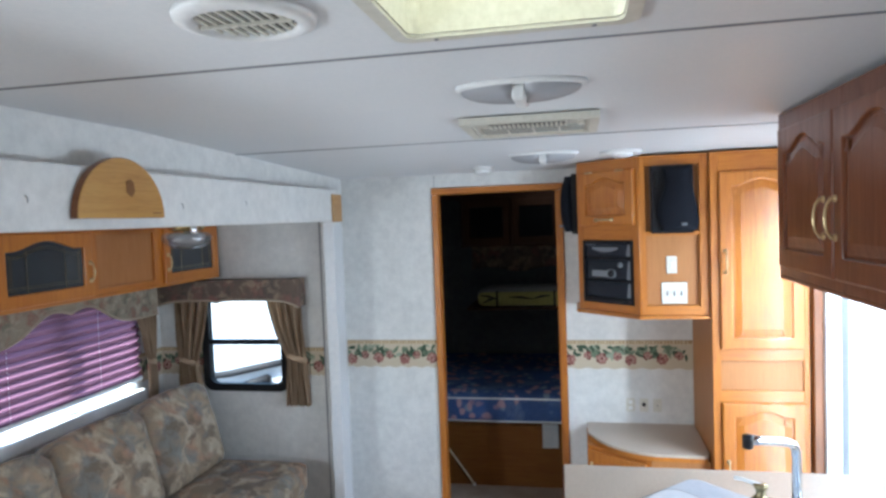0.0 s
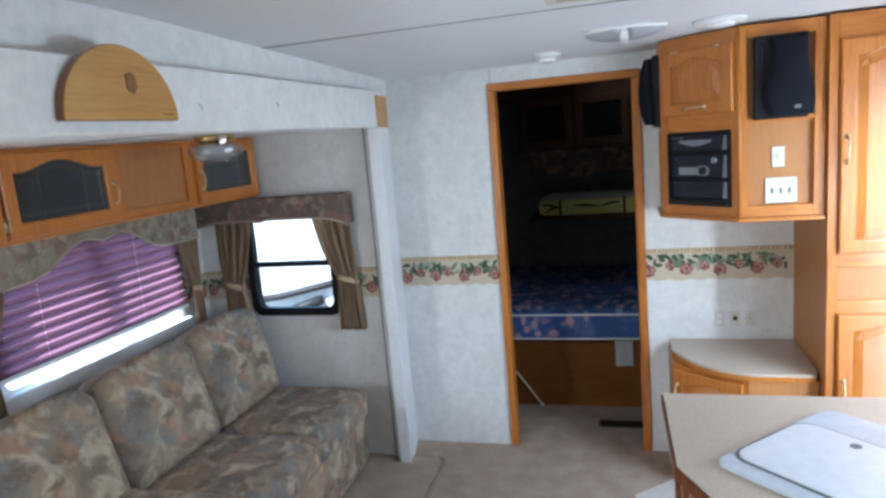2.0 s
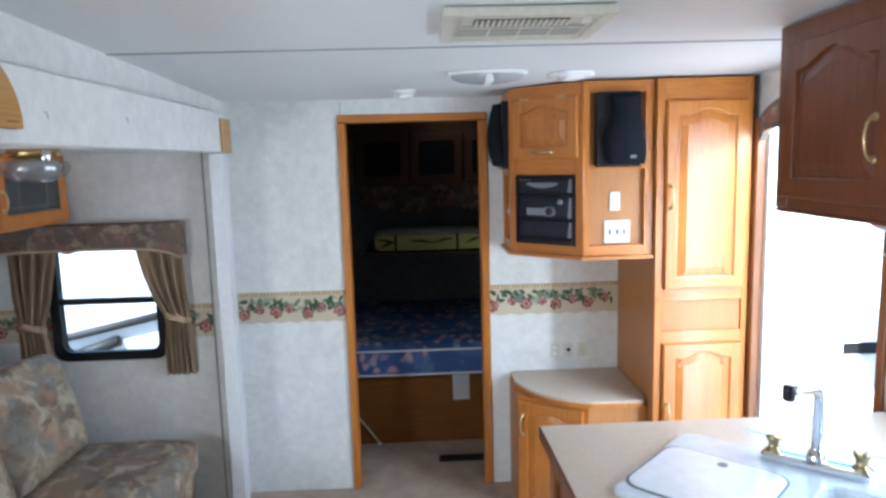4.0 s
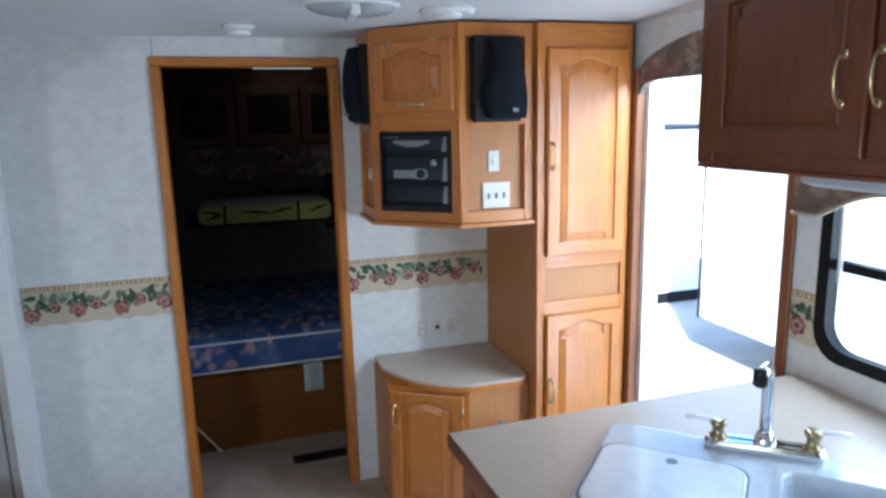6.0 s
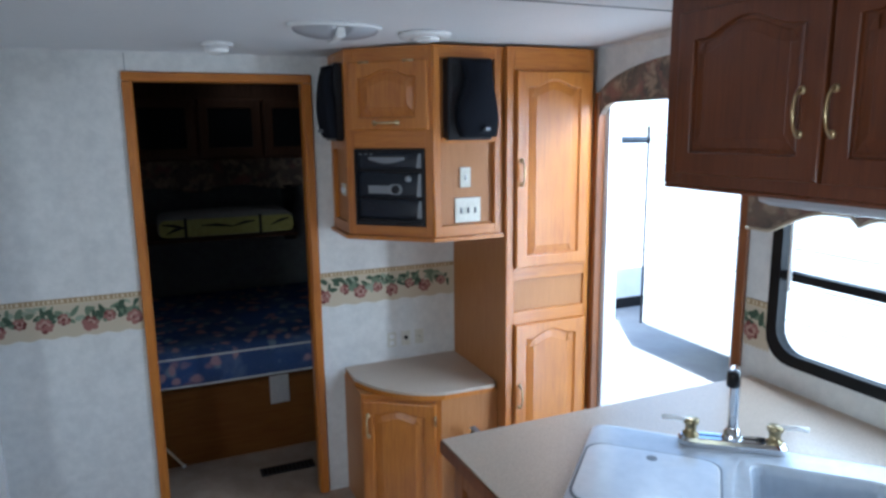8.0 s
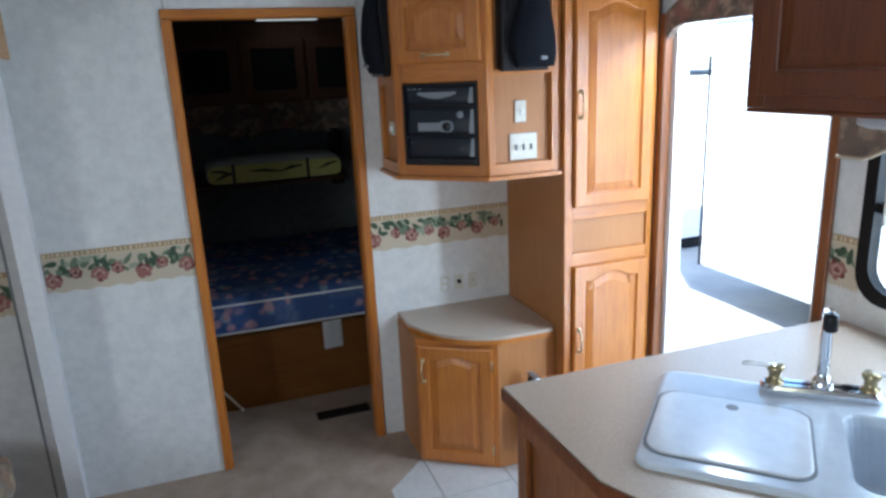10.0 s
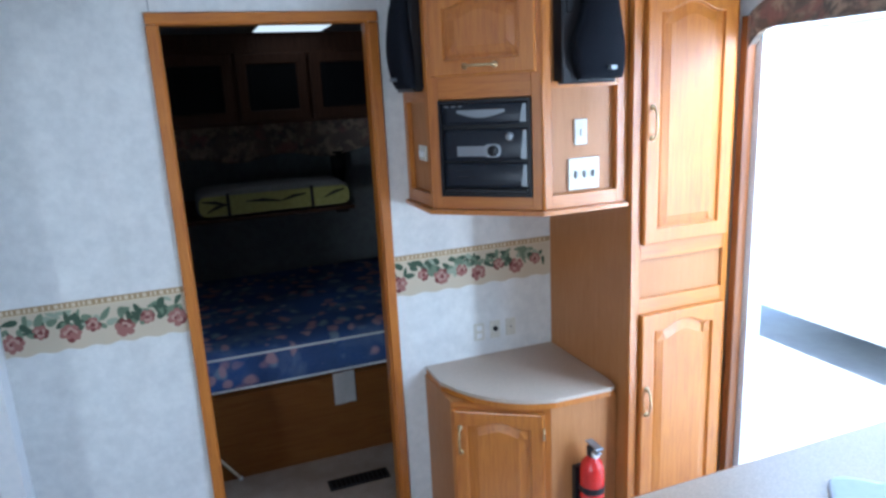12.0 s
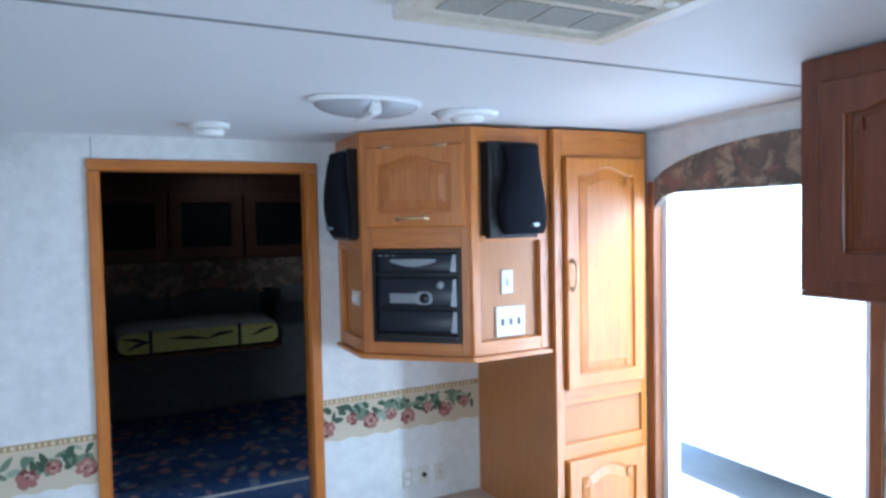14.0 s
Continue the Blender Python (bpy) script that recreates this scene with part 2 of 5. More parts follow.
GOLD_LINE = mat("brass_caming", (0.20, 0.16, 0.085), 0.4, 0.8)
for _m, _s in ((GRILLE, 0.12), (STEREO, 0.3), (BLACK, 0.3), (BUNK_OAK_DIM, 0.15), (BUNK_WALL_SHADE, 0.2), (PLY, 0.15)):
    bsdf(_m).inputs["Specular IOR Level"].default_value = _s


def glass_material(name, tint=(1, 1, 1), clear=0.9):
    m = bpy.data.materials.new(name)
    m.use_nodes = True
    t = m.node_tree
    t.nodes.remove(t.nodes["Principled BSDF"])
    tr, gl, mx = (t.nodes.new(k) for k in ("ShaderNodeBsdfTransparent", "ShaderNodeBsdfGlossy", "ShaderNodeMixShader"))
    tr.inputs["Color"].default_value = (*tint, 1)
    gl.inputs["Roughness"].default_value = 0.02
    mx.inputs[0].default_value = 1 - clear
    t.links.new(tr.outputs[0], mx.inputs[1])
    t.links.new(gl.outputs[0], mx.inputs[2])
    t.links.new(mx.outputs[0], t.nodes["Material Output"].inputs["Surface"])
    return m


def translucent_material(name, color, through_color, share, rough=0.6):
    m = mat(name, color, rough)
    t = m.node_tree
    tr, mx = t.nodes.new("ShaderNodeBsdfTranslucent"), t.nodes.new("ShaderNodeMixShader")
    tr.inputs["Color"].default_value = (*through_color, 1)
    mx.inputs[0].default_value = share
    t.links.new(bsdf(m).outputs[0], mx.inputs[1])
    t.links.new(tr.outputs[0], mx.inputs[2])
    t.links.new(mx.outputs[0], t.nodes["Material Output"].inputs["Surface"])
    return m


PANE = glass_material("clear_pane", (0.95, 0.97, 0.97), 0.95)
LAMP_GLASS = glass_material("ribbed_lamp_glass", (0.86, 0.87, 0.88), 0.75)
BLIND = translucent_material("purple_pleated_cloth", (0.10, 0.045, 0.070), (0.205, 0.105, 0.155), 0.5, 0.9)
VENT_LENS = translucent_material("cream_roof_lens", (0.8, 0.78, 0.68), (0.9, 0.87, 0.72), 0.6, 0.4)
LAMP_LENS = translucent_material("frosted_lens", (0.50, 0.51, 0.54), (0.55, 0.55, 0.56), 0.35, 0.25)

# ---- mesh helpers ----


def link_mesh(name, bm, material, parent=None, m=None, smooth=False):
    me = bpy.data.meshes.new(name)
    bmesh.ops.recalc_face_normals(bm, faces=bm.faces[:])
    bm.to_mesh(me)
    bm.free()
    for one in material if isinstance(material, (list, tuple)) else [material]:
        me.materials.append(one)
    if smooth:
        me.polygons.foreach_set("use_smooth", [True] * len(me.polygons))
    ob = new(name, me)
    if parent:
        ob.parent = parent
    if m is not None:
        ob.matrix_basis = m
    return ob


def part(name, bm, material, parent, label="", m=None, smooth=False):
    return tagged(link_mesh(name, bm, material, parent, m, smooth), label)


def thing(name, m, label, category, group="", kind=""):
    ob = new(name)
    ob.empty_display_size = 0.05
    ob.matrix_basis = m
    return tagged(ob, label, category, group, kind)


def whole(name, bm, material, label, category, group="", kind="", m=None, smooth=False):
    return tagged(link_mesh(name, bm, material, None, m, smooth), label, category, group, kind)


def B(*boxes, bev=0.0, seg=1):
    """A bmesh of boxes (x0, x1, y0, y1, z0, z1), edges bevelled."""
    out = bmesh.new()
    for x0, x1, y0, y1, z0, z1 in boxes:
        add_box(out, x0, x1, y0, y1, z0, z1)
    if bev:
        bmesh.ops.bevel(out, geom=out.edges[:], offset=bev, segments=seg, affect="EDGES", profile=0.6)
    return out


def add_box(bm, x0, x1, y0, y1, z0, z1):
    v = [bm.verts.new((x, y, z)) for x in (x0, x1) for y in (y0, y1) for z in (z0, z1)]
    for f in ((0, 1, 3, 2), (4, 6, 7, 5), (0, 4, 5, 1), (2, 3, 7, 6), (0, 2, 6, 4), (1, 5, 7, 3)):
        bm.faces.new([v[i] for i in f])


def add_prism(bm, pts, a, b, plane="xy"):
    """Extrude a 2D outline between a and b along the axis that the plane leaves out."""
    put = {"xy": lambda p, h: (p[0], p[1], h), "xz": lambda p, h: (p[0], h, p[1]), "yz": lambda p, h: (h, p[0], p[1])}[plane]
    lo, hi = [bm.verts.new(put(p, a)) for p in pts], [bm.verts.new(put(p, b)) for p in pts]
    bm.faces.new(lo)
    bm.faces.new(hi)
    n = len(pts)
    for i in range(n):
        bm.faces.new((lo[i], lo[(i + 1) % n], hi[(i + 1) % n], hi[i]))


def prism(pts, a, b, plane="xy", bev=0.0):
    bm = bmesh.new()
    add_prism(bm, pts, a, b, plane)
    if bev:
        bmesh.ops.bevel(bm, geom=bm.edges[:], offset=bev, segments=2, affect="EDGES")
    return bm


def loft(bm, rings, cap0=False, cap1=False, closed=True):
    rows = [[bm.verts.new(p) for p in ring] for ring in rings]
    n = len(rows[0])
    for r, s in zip(rows, rows[1:]):
        for i in range(n if closed else n - 1):
            bm.faces.new((r[i], r[(i + 1) % n], s[(i + 1) % n], s[i]))
    if cap0:
        bm.faces.new(rows[0])
    if cap1:
        bm.faces.new(rows[-1])
    return rows


def add_tube(bm, pts, r, seg=8):
    pts = [Vector(p) for p in pts]
    rings, up = [], None
    for i, p in enumerate(pts):
        way = (pts[min(i + 1, len(pts) - 1)] - pts[max(i - 1, 0)]).normalized()
        if up is None:
            up = way.orthogonal().normalized()
        up = (up - way * up.dot(way)).normalized()
        side = way.cross(up)
        rr = r[i] if isinstance(r, (list, tuple)) else r
        rings.append([p + rr * (math.cos(a) * up + math.sin(a) * side) for a in (2 * math.pi * k / seg for k in range(seg))])
    loft(bm, rings, True, True)


def tube(pts, r, seg=8):
    bm = bmesh.new()
    add_tube(bm, pts, r, seg)
    return bm


def add_lathe(bm, profile, seg=24, sx=1.0, sy=1.0, m=None):
    rings = [[Vector((r * sx * math.cos(a), r * sy * math.sin(a), z)) for a in (2 * math.pi * k / seg for k in range(seg))] for r, z in profile]
    if m is not None:
        rings = [[m @ p for p in ring] for ring in rings]
    loft(bm, rings, True, True)


def lathe(profile, seg=24, sx=1.0, sy=1.0, m=None):
    bm = bmesh.new()
    add_lathe(bm, profile, seg, sx, sy, m)
    return bm


def lathe_ring(profile, seg=32):
    """A turned ring with a hole: the profile closes on itself."""
    bm = bmesh.new()
    loft(bm, [[(r * math.cos(2 * math.pi * k / seg), r * math.sin(2 * math.pi * k / seg), z) for k in range(seg)] for r, z in [*profile, profile[0]]])
    bmesh.ops.remove_doubles(bm, verts=bm.verts[:], dist=1e-5)
    return bm


def round_rect(x0, x1, y0, y1, r, n=5):
    out = []
    for cx, cy, a0 in ((x1 - r, y1 - r, 0), (x0 + r, y1 - r, 90), (x0 + r, y0 + r, 180), (x1 - r, y0 + r, 270)):
        out += [(cx + r * math.cos(radians(a0 + 90 * k / n)), cy + r * math.sin(radians(a0 + 90 * k / n))) for k in range(n + 1)]
    return out


def ring_prism(outer, inner, a, b, plane="xz"):
    """A frame between two outlines of as many points each."""
    put = {"xy": lambda p, h: (p[0], p[1], h), "xz": lambda p, h: (p[0], h, p[1]), "yz": lambda p, h: (h, p[0], p[1])}[plane]
    bm = bmesh.new()
    loft(bm, [[put(p, h) for p in line] for line, h in ((outer, a), (outer, b), (inner, b), (inner, a), (outer, a))])
    bmesh.ops.remove_doubles(bm, verts=bm.verts[:], dist=1e-5)
    return bm


def cushion(hx, hy, hz, r, cuts=12, bulge=(0, 0, 0), tufts=(), tuft_axis=2, depth=0.03, spread=0.05):
    """A stuffed, rounded block: half sizes, corner radius, swelling of its faces, and buttoned dents on one face."""
    bm = bmesh.new()
    bmesh.ops.create_cube(bm, size=2.0)
    bmesh.ops.subdivide_edges(bm, edges=bm.edges[:], cuts=cuts, use_grid_fill=True)
    half = Vector((hx, hy, hz))
    for v in bm.verts:
        c = v.co.copy()
        p = Vector([c[i] * half[i] for i in range(3)])
        core = Vector([max(-half[i] + r, min(half[i] - r, p[i])) for i in range(3)])
        d = p - core
        if d.length > 1e-6:
            p = core + d.normalized() * min(r, d.length if d.length < r else r)
        for i in range(3):
            j, k = (i + 1) % 3, (i + 2) % 3
            p[i] += bulge[i] * c[i] * (1 - c[j] ** 2) * (1 - c[k] ** 2)
        if tufts and c[tuft_axis] > 0.5:
            a, b = [i for i in range(3) if i != tuft_axis]
            for ta, tb in tufts:
                q = ((p[a] - ta) ** 2 + (p[b] - tb) ** 2) / spread**2
                p[tuft_axis] -= depth * math.exp(-q)
        p += 0.004 * noise.noise_vector(p * 14)
        v.co = p
    return bm

# ---- the shell of the trailer ----
CEIL, NORTH, EAST, TOP = 2.045, 3.86, 1.10, 0.889
SLIDE_W, SLIDE_N, SLIDE_C = -2.36, 3.64, 1.775
SOUTH = -1.6
HOME = Matrix.Identity(4)


def ceil_z(y):
    """Ceiling height, sloped towards the bunk room to fit the camera's view."""
    return 2.07 - 0.033 * max(0.0, y - 2.0)



def wall_with_holes(name, lo, hi, z0, z1, holes, at, thick, plane, material, label):
    """An upright wall with rounded or square openings right through it. holes: (a0, a1, z0, z1, radius)."""
    bm = bmesh.new()
    cuts = sorted(holes)
    edge = lo
    for a0, a1, h0, h1, r in cuts:
        add_prism(bm, [(edge, z0), (a0, z0), (a0, z1), (edge, z1)], at, at + thick, plane)
        if h0 > z0:
            add_prism(bm, [(a0, z0), (a1, z0), (a1, h0), (a0, h0)], at, at + thick, plane)
        add_prism(bm, [(a0, h1), (a1, h1), (a1, z1), (a0, z1)], at, at + thick, plane)
        if r:
            for cx, cz, sx, sz in ((a0, h0, 1, 1), (a1, h0, -1, 1), (a1, h1, -1, -1), (a0, h1, 1, -1)):
                if cz == h0 and h0 <= z0:
                    continue
                arc = [(cx + sx * r * (1 - math.cos(radians(t))), cz + sz * r * (1 - math.sin(radians(t)))) for t in range(0, 91, 15)]
                add_prism(bm, [(cx, cz)] + arc, at + thick * 0.01, at + thick * 0.99, plane)
        edge = a1
    add_prism(bm, [(edge, z0), (hi, z0), (hi, z1), (edge, z1)], at, at + thick, plane)
    return whole(name, bm, material, label, "wall", kind="structure")


wall_with_holes("wall_north", -1.31, EAST + 0.05, -0.02, CEIL + 0.075, [(-0.716, -0.044, -0.02, 1.905, 0)], NORTH, 0.05, "xz", WALLPAPER,
                "mottled white papered partition with a bunk room doorway")
wall_with_holes("wall_east", SOUTH, NORTH, -0.02, CEIL + 0.075, [(1.25, 2.40, 0.985, 1.62, 0.10), (2.545, 3.285, -0.02, 1.85, 0.0)], EAST, 0.05, "yz", WALLPAPER,
                "mottled white papered side wall with entry and kitchen window")
whole("wall_south", B((-1.30, EAST + 0.05, SOUTH - 0.05, SOUTH, -0.02, CEIL + 0.075)), WALLPAPER, "plain mottled papered end wall", "wall", kind="structure")
whole("wall_west_header", B((-1.335, -1.285, SOUTH, NORTH - 0.001, SLIDE_C + 0.01, CEIL + 0.075)), WALLPAPER, "papered wall above the slide-out opening", "wall", kind="structure")
whole("wall_west_near", B((-1.30, -1.236, SOUTH, -0.8, -0.02, SLIDE_C + 0.01)), WALLPAPER, "papered wall beside the slide-out opening", "wall", kind="structure")

# slide-out box
# First hole is an unseen opening, added for the fill lamp.
wall_with_holes("wall_slide_west", -0.85, SLIDE_N + 0.05, -0.02, SLIDE_C + 0.06, [(-0.40, 1.00, 0.86, 1.42, 0.06), (2.30, 3.37, 0.86, 1.42, 0.06)], SLIDE_W - 0.05, 0.05, "yz", WALLPAPER,
                "papered slide-out wall with a wide window")
wall_with_holes("wall_slide_north", SLIDE_W, -1.288, -0.02, SLIDE_C + 0.06, [(-2.075, -1.575, 0.825, 1.385, 0.06)], SLIDE_N, 0.05, "xz", WALLPAPER,
                "papered slide-out end wall with a small window")
whole("wall_slide_south", B((SLIDE_W, -1.30, -0.85, -0.80, -0.02, SLIDE_C + 0.06)), WALLPAPER, "plain papered slide-out end wall", "wall", kind="structure")
whole("ceiling_slide", B((SLIDE_W, -1.30, -0.80, SLIDE_N, SLIDE_C, SLIDE_C + 0.05)), CEILING, "low white slide-out ceiling panel", "ceiling", kind="structure")
whole("trim_slide_seam", B((-1.94, -1.265, 2.286, 2.291, SLIDE_C - 0.002, SLIDE_C + 0.001)), SEAM, "thin seam across the slide-out ceiling", "trim", kind="structure")
whole("trim_slide_jamb", prism([(-1.286, 3.555), (-1.228, 3.555), (-1.290, NORTH - 0.001), (-1.310, NORTH - 0.001), (-1.310, 3.64), (-1.286, 3.60)], 0.0, SLIDE_C - 0.012), WHITE_TRIM, "white upright jamb of the slide-out opening", "trim", kind="structure")
whole("trim_slide_seal", B((-1.346, -1.339, SLIDE_N - 0.004, SLIDE_N - 0.0005, 0.02, SLIDE_C)), SEAM, "dark seal line of the slide-out", "trim", kind="structure")
whole("trim_wall_seam", B((-0.731, -0.728, NORTH - 0.0015, NORTH - 0.0003, 1.936, 2.0)), SEAM, "short wallpaper seam above the doorway", "trim", kind="structure")
# Added strip: draws the carpet lip's shade as a dark line.
whole("trim_carpet_lip_shade", tube([(-1.062, -0.7, 0.010), (-1.058, 1.5, 0.010), (-1.059, 3.59, 0.010), (-1.072, 3.628, 0.010), (-1.10, 3.648, 0.010), (-1.24, 3.650, 0.010)], 0.010, 8), LIP_SHADE, "dark strip painting the shade line of the carpet lip", "trim", kind="structure", smooth=True)
fascia = whole("trim_slide_fascia", B((-1.262, -1.21, -0.8, 3.615, 1.765, 1.935), bev=0.004), WALLPAPER, "papered fascia board along the slide-out top", "trim", kind="structure")
part("oak_block", B((-1.2095, -1.198, 3.492, 3.62, 1.762, 1.910), bev=0.003), GOLD_OAK, fascia, "oak end block")
for _y, _z in ((2.13, 1.83), (2.56, 1.845), (1.50, 1.84)):
    part("hook", tube([(-1.211, _y, _z + 0.012), (-1.203, _y, _z + 0.005), (-1.203, _y, _z - 0.006)], 0.0012, 6), SEAM, fascia, "small metal hook")

# ceiling, with the hole of the roof vent
_bm = bmesh.new()
VX0, VX1, VY0, VY1 = -0.215, 0.145, 0.905, 1.265
for _x0, _x1, _y0, _y1 in ((-1.30, EAST + 0.05, VY1, 2.0), (-1.30, EAST + 0.05, 2.0, 3.91), (-1.30, EAST + 0.05, SOUTH, VY0), (-1.30, VX0, VY0, VY1), (VX1, EAST + 0.05, VY0, VY1)):
    add_prism(_bm, [(_y0, ceil_z(_y0)), (_y1, ceil_z(_y1)), (_y1, 2.13), (_y0, 2.13)], _x0, _x1, "yz")
ceiling = whole("ceiling", _bm, CEILING, "white ceiling panels with thin dark seams", "ceiling", kind="structure")
for _y in (1.372, 2.640):
    part("seam", B((-1.284, EAST, _y - 0.0035, _y + 0.0035, ceil_z(_y) - 0.0025, ceil_z(_y) + 0.002)), SEAM, ceiling, "thin grey panel seam")
whole("trim_ceiling_east", prism([(EAST - 0.016, -0.07), (EAST, -0.07), (EAST, -0.09)], 2.6, 3.3, "xz"), WALLPAPER, "slim cove moulding", "trim", kind="structure",
      m=Matrix.Translation((0, 0, ceil_z(2.95) + 0.07)))

# floors
_bm = bmesh.new()
add_prism(_bm, [(-1.30, SOUTH), (-0.10, SOUTH), (-0.10, 3.42), (0.095, 3.60), (0.095, 3.91), (-1.30, 3.91)], -0.05, 0.0)
add_prism(_bm, [(-1.30, 3.91), (EAST, 3.91), (EAST, 5.75), (-1.30, 5.75)], -0.05, 0.0)
floor = whole("floor", _bm, CARPET, "worn taupe cut-pile carpet", "floor", kind="structure")
_bm = bmesh.new()
add_prism(_bm, [(-0.10, SOUTH), (EAST, SOUTH), (EAST, 3.86), (0.095, 3.86), (0.095, 3.60), (-0.10, 3.42)], -0.05, -0.006)
tile_floor = whole("floor_tiled", _bm, GROUT, "pale square vinyl tiles by the entry", "floor", kind="structure")
_bm = bmesh.new()
add_prism(_bm, [(SLIDE_W, -0.80), (-1.075, -0.80), (-1.06, -0.75), (-1.06, 3.60), (-1.10, 3.645), (-1.27, 3.645), (-1.272, 3.554), (-1.333, 3.554), (-1.335, SLIDE_N), (SLIDE_W, SLIDE_N)], 0.0, 0.024)
bmesh.ops.bevel(_bm, geom=[e for e in _bm.edges if all(v.co.z > 0.02 for v in e.verts)], offset=0.012, segments=2, affect="EDGES")
whole("floor_slide", _bm, CARPET, "taupe carpet of the slide-out with a rounded lip", "floor", kind="structure")

# Walls and ceiling take the paper colour darkened for shade.
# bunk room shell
whole("wall_bunk_west", B((-1.35, -1.30, 3.91, 5.75, -0.02, 2.06)), BUNK_WALL_SHADE, "bunk room wall, paper darkened for shade", "wall", kind="structure")
whole("wall_bunk_east", B((EAST, EAST + 0.05, 3.86, 5.75, -0.02, 2.06)), BUNK_WALL_SHADE, "bunk room wall, paper darkened for shade", "wall", kind="structure")
whole("wall_bunk_north", B((-1.35, EAST + 0.05, 5.75, 5.80, -0.02, 2.06)), BUNK_WALL_SHADE, "bunk room end wall, paper darkened for shade", "wall", kind="structure")
whole("ceiling_bunk", B((-1.35, EAST + 0.05, 3.911, 5.80, 1.985, 2.035)), BUNK_WALL_SHADE, "bunk room ceiling, white darkened for shade", "ceiling", kind="structure")


# ---- wallpaper border ----
def add_flat(bm, pts, material_index, origin, along, out):
    face = bm.faces.new([bm.verts.new(origin + along * a + Vector((0, 0, z)) + out) for a, z in pts])
    face.material_index = material_index


def border(name, start, along, length, z0=0.907, high=0.157, seed=3):
    """A printed paper strip: a beaded edge above, cream below, with leaf sprays and roses."""
    rng = random.Random(seed)
    along = Vector(along)
    out = Vector((along.y, -along.x, 0)).normalized()
    o = Vector(start)
    bm = bmesh.new()
    lay = [0.0006]

    def flat(pts, index):
        lay[0] += 0.0000004
        add_flat(bm, [(max(0.0, min(length, a)), z) for a, z in pts], index, o, along, out * lay[0])

    wave = [(length * k / 40, z0 + 0.010 * math.sin(k * 1.1) * 0.4) for k in range(41)]
    flat(wave + [(length, z0 + high), (0, z0 + high)], 0)
    lay[0] = 0.0010
    flat([(0, z0 + high - 0.020), (length, z0 + high - 0.020), (length, z0 + high), (0, z0 + high)], 1)
    flat([(0, z0 + high - 0.024), (length, z0 + high - 0.024), (length, z0 + high - 0.020), (0, z0 + high - 0.020)], 9)
    lay[0] = 0.0014
    a, k = 0.004, 0
    while a < length - 0.012:
        w = 0.007 if k % 3 else 0.012
        flat([(a, z0 + high - 0.017), (a + w, z0 + high - 0.017), (a + w, z0 + high - 0.004), (a, z0 + high - 0.004)], 2 if k % 3 else 9)
        a, k = a + w + rng.uniform(0.006, 0.011), k + 1
    lay[0] = 0.0018
    a, k = 0.03, 0
    while a < length:
        mid = z0 + 0.088 + rng.uniform(-0.012, 0.012)
        for _ in range(9):                                  # a spray of leaves
            ca, cz = a + rng.uniform(-0.048, 0.048), mid + rng.uniform(-0.022, 0.034)
            ang, ln, wd = rng.uniform(0, 6.28), rng.uniform(0.016, 0.028), rng.uniform(0.007, 0.012)
            leaf = []
            for t in range(10):
                u = 2 * math.pi * t / 10
                p, q = ln * math.cos(u), wd * math.sin(u) * (1 - 0.35 * math.cos(u))
                leaf.append((ca + p * math.cos(ang) - q * math.sin(ang), min(cz + p * math.sin(ang) + q * math.cos(ang), z0 + high - 0.026)))
            flat(leaf, rng.choice((3, 3, 4, 4, 5)))
        big = k % 2 == 0
        fa, fz, fr = a + rng.uniform(-0.01, 0.01), z0 + (0.050 if big else 0.074) + rng.uniform(-0.006, 0.006), 0.021 if big else 0.016
        for ring, (num, rad, size, cols) in enumerate(((7, fr, fr * 0.62, (6, 7, 7)), (5, fr * 0.55, fr * 0.5, (7, 8, 8)), (3, fr * 0.22, fr * 0.32, (6, 6, 7)))):
            for t in range(num):
                u = 2 * math.pi * (t + 0.3 * ring) / num + rng.uniform(-0.25, 0.25)
                ca, cz = fa + rad * math.cos(u), fz + rad * math.sin(u)
                flat([(ca + size * rng.uniform(0.75, 1.1) * math.cos(v), cz + size * rng.uniform(0.75, 1.1) * math.sin(v)) for v in (2 * math.pi * n / 8 for n in range(8))], rng.choice(cols))
        a, k = a + rng.uniform(0.070, 0.085), k + 1
    me_ob = link_mesh(name, bm, [CREAM, BEAD_TAN, BEAD_LIGHT, LEAF_DARK, LEAF_MID, LEAF_PALE, ROSE_DARK, ROSE, ROSE_PALE, BEAD_LIGHT])
    return tagged(me_ob, "cream paper border printed with roses and leaves", "wallpaper border", "wallpaper borders", "structure")


border("trim_border_partition", (-1.286, NORTH - 0.0015, 0), (1, 0, 0), 0.539, seed=4)
border("trim_border_corner", (-0.020, NORTH - 0.0015, 0), (1, 0, 0), 0.668, seed=11)
border("trim_border_slide", (SLIDE_W, SLIDE_N - 0.0015, 0), (1, 0, 0), 0.268, seed=7)
border("trim_border_slide_end", (-1.558, SLIDE_N - 0.0015, 0), (1, 0, 0), 0.212, seed=8)
border("trim_border_slide_side", (SLIDE_W + 0.0015, 3.39, 0), (0, 1, 0), 0.25, seed=9)
border("trim_border_kitchen", (EAST - 0.0015, 2.507, 0), (0, -1, 0), 0.10, z0=0.99, seed=15)


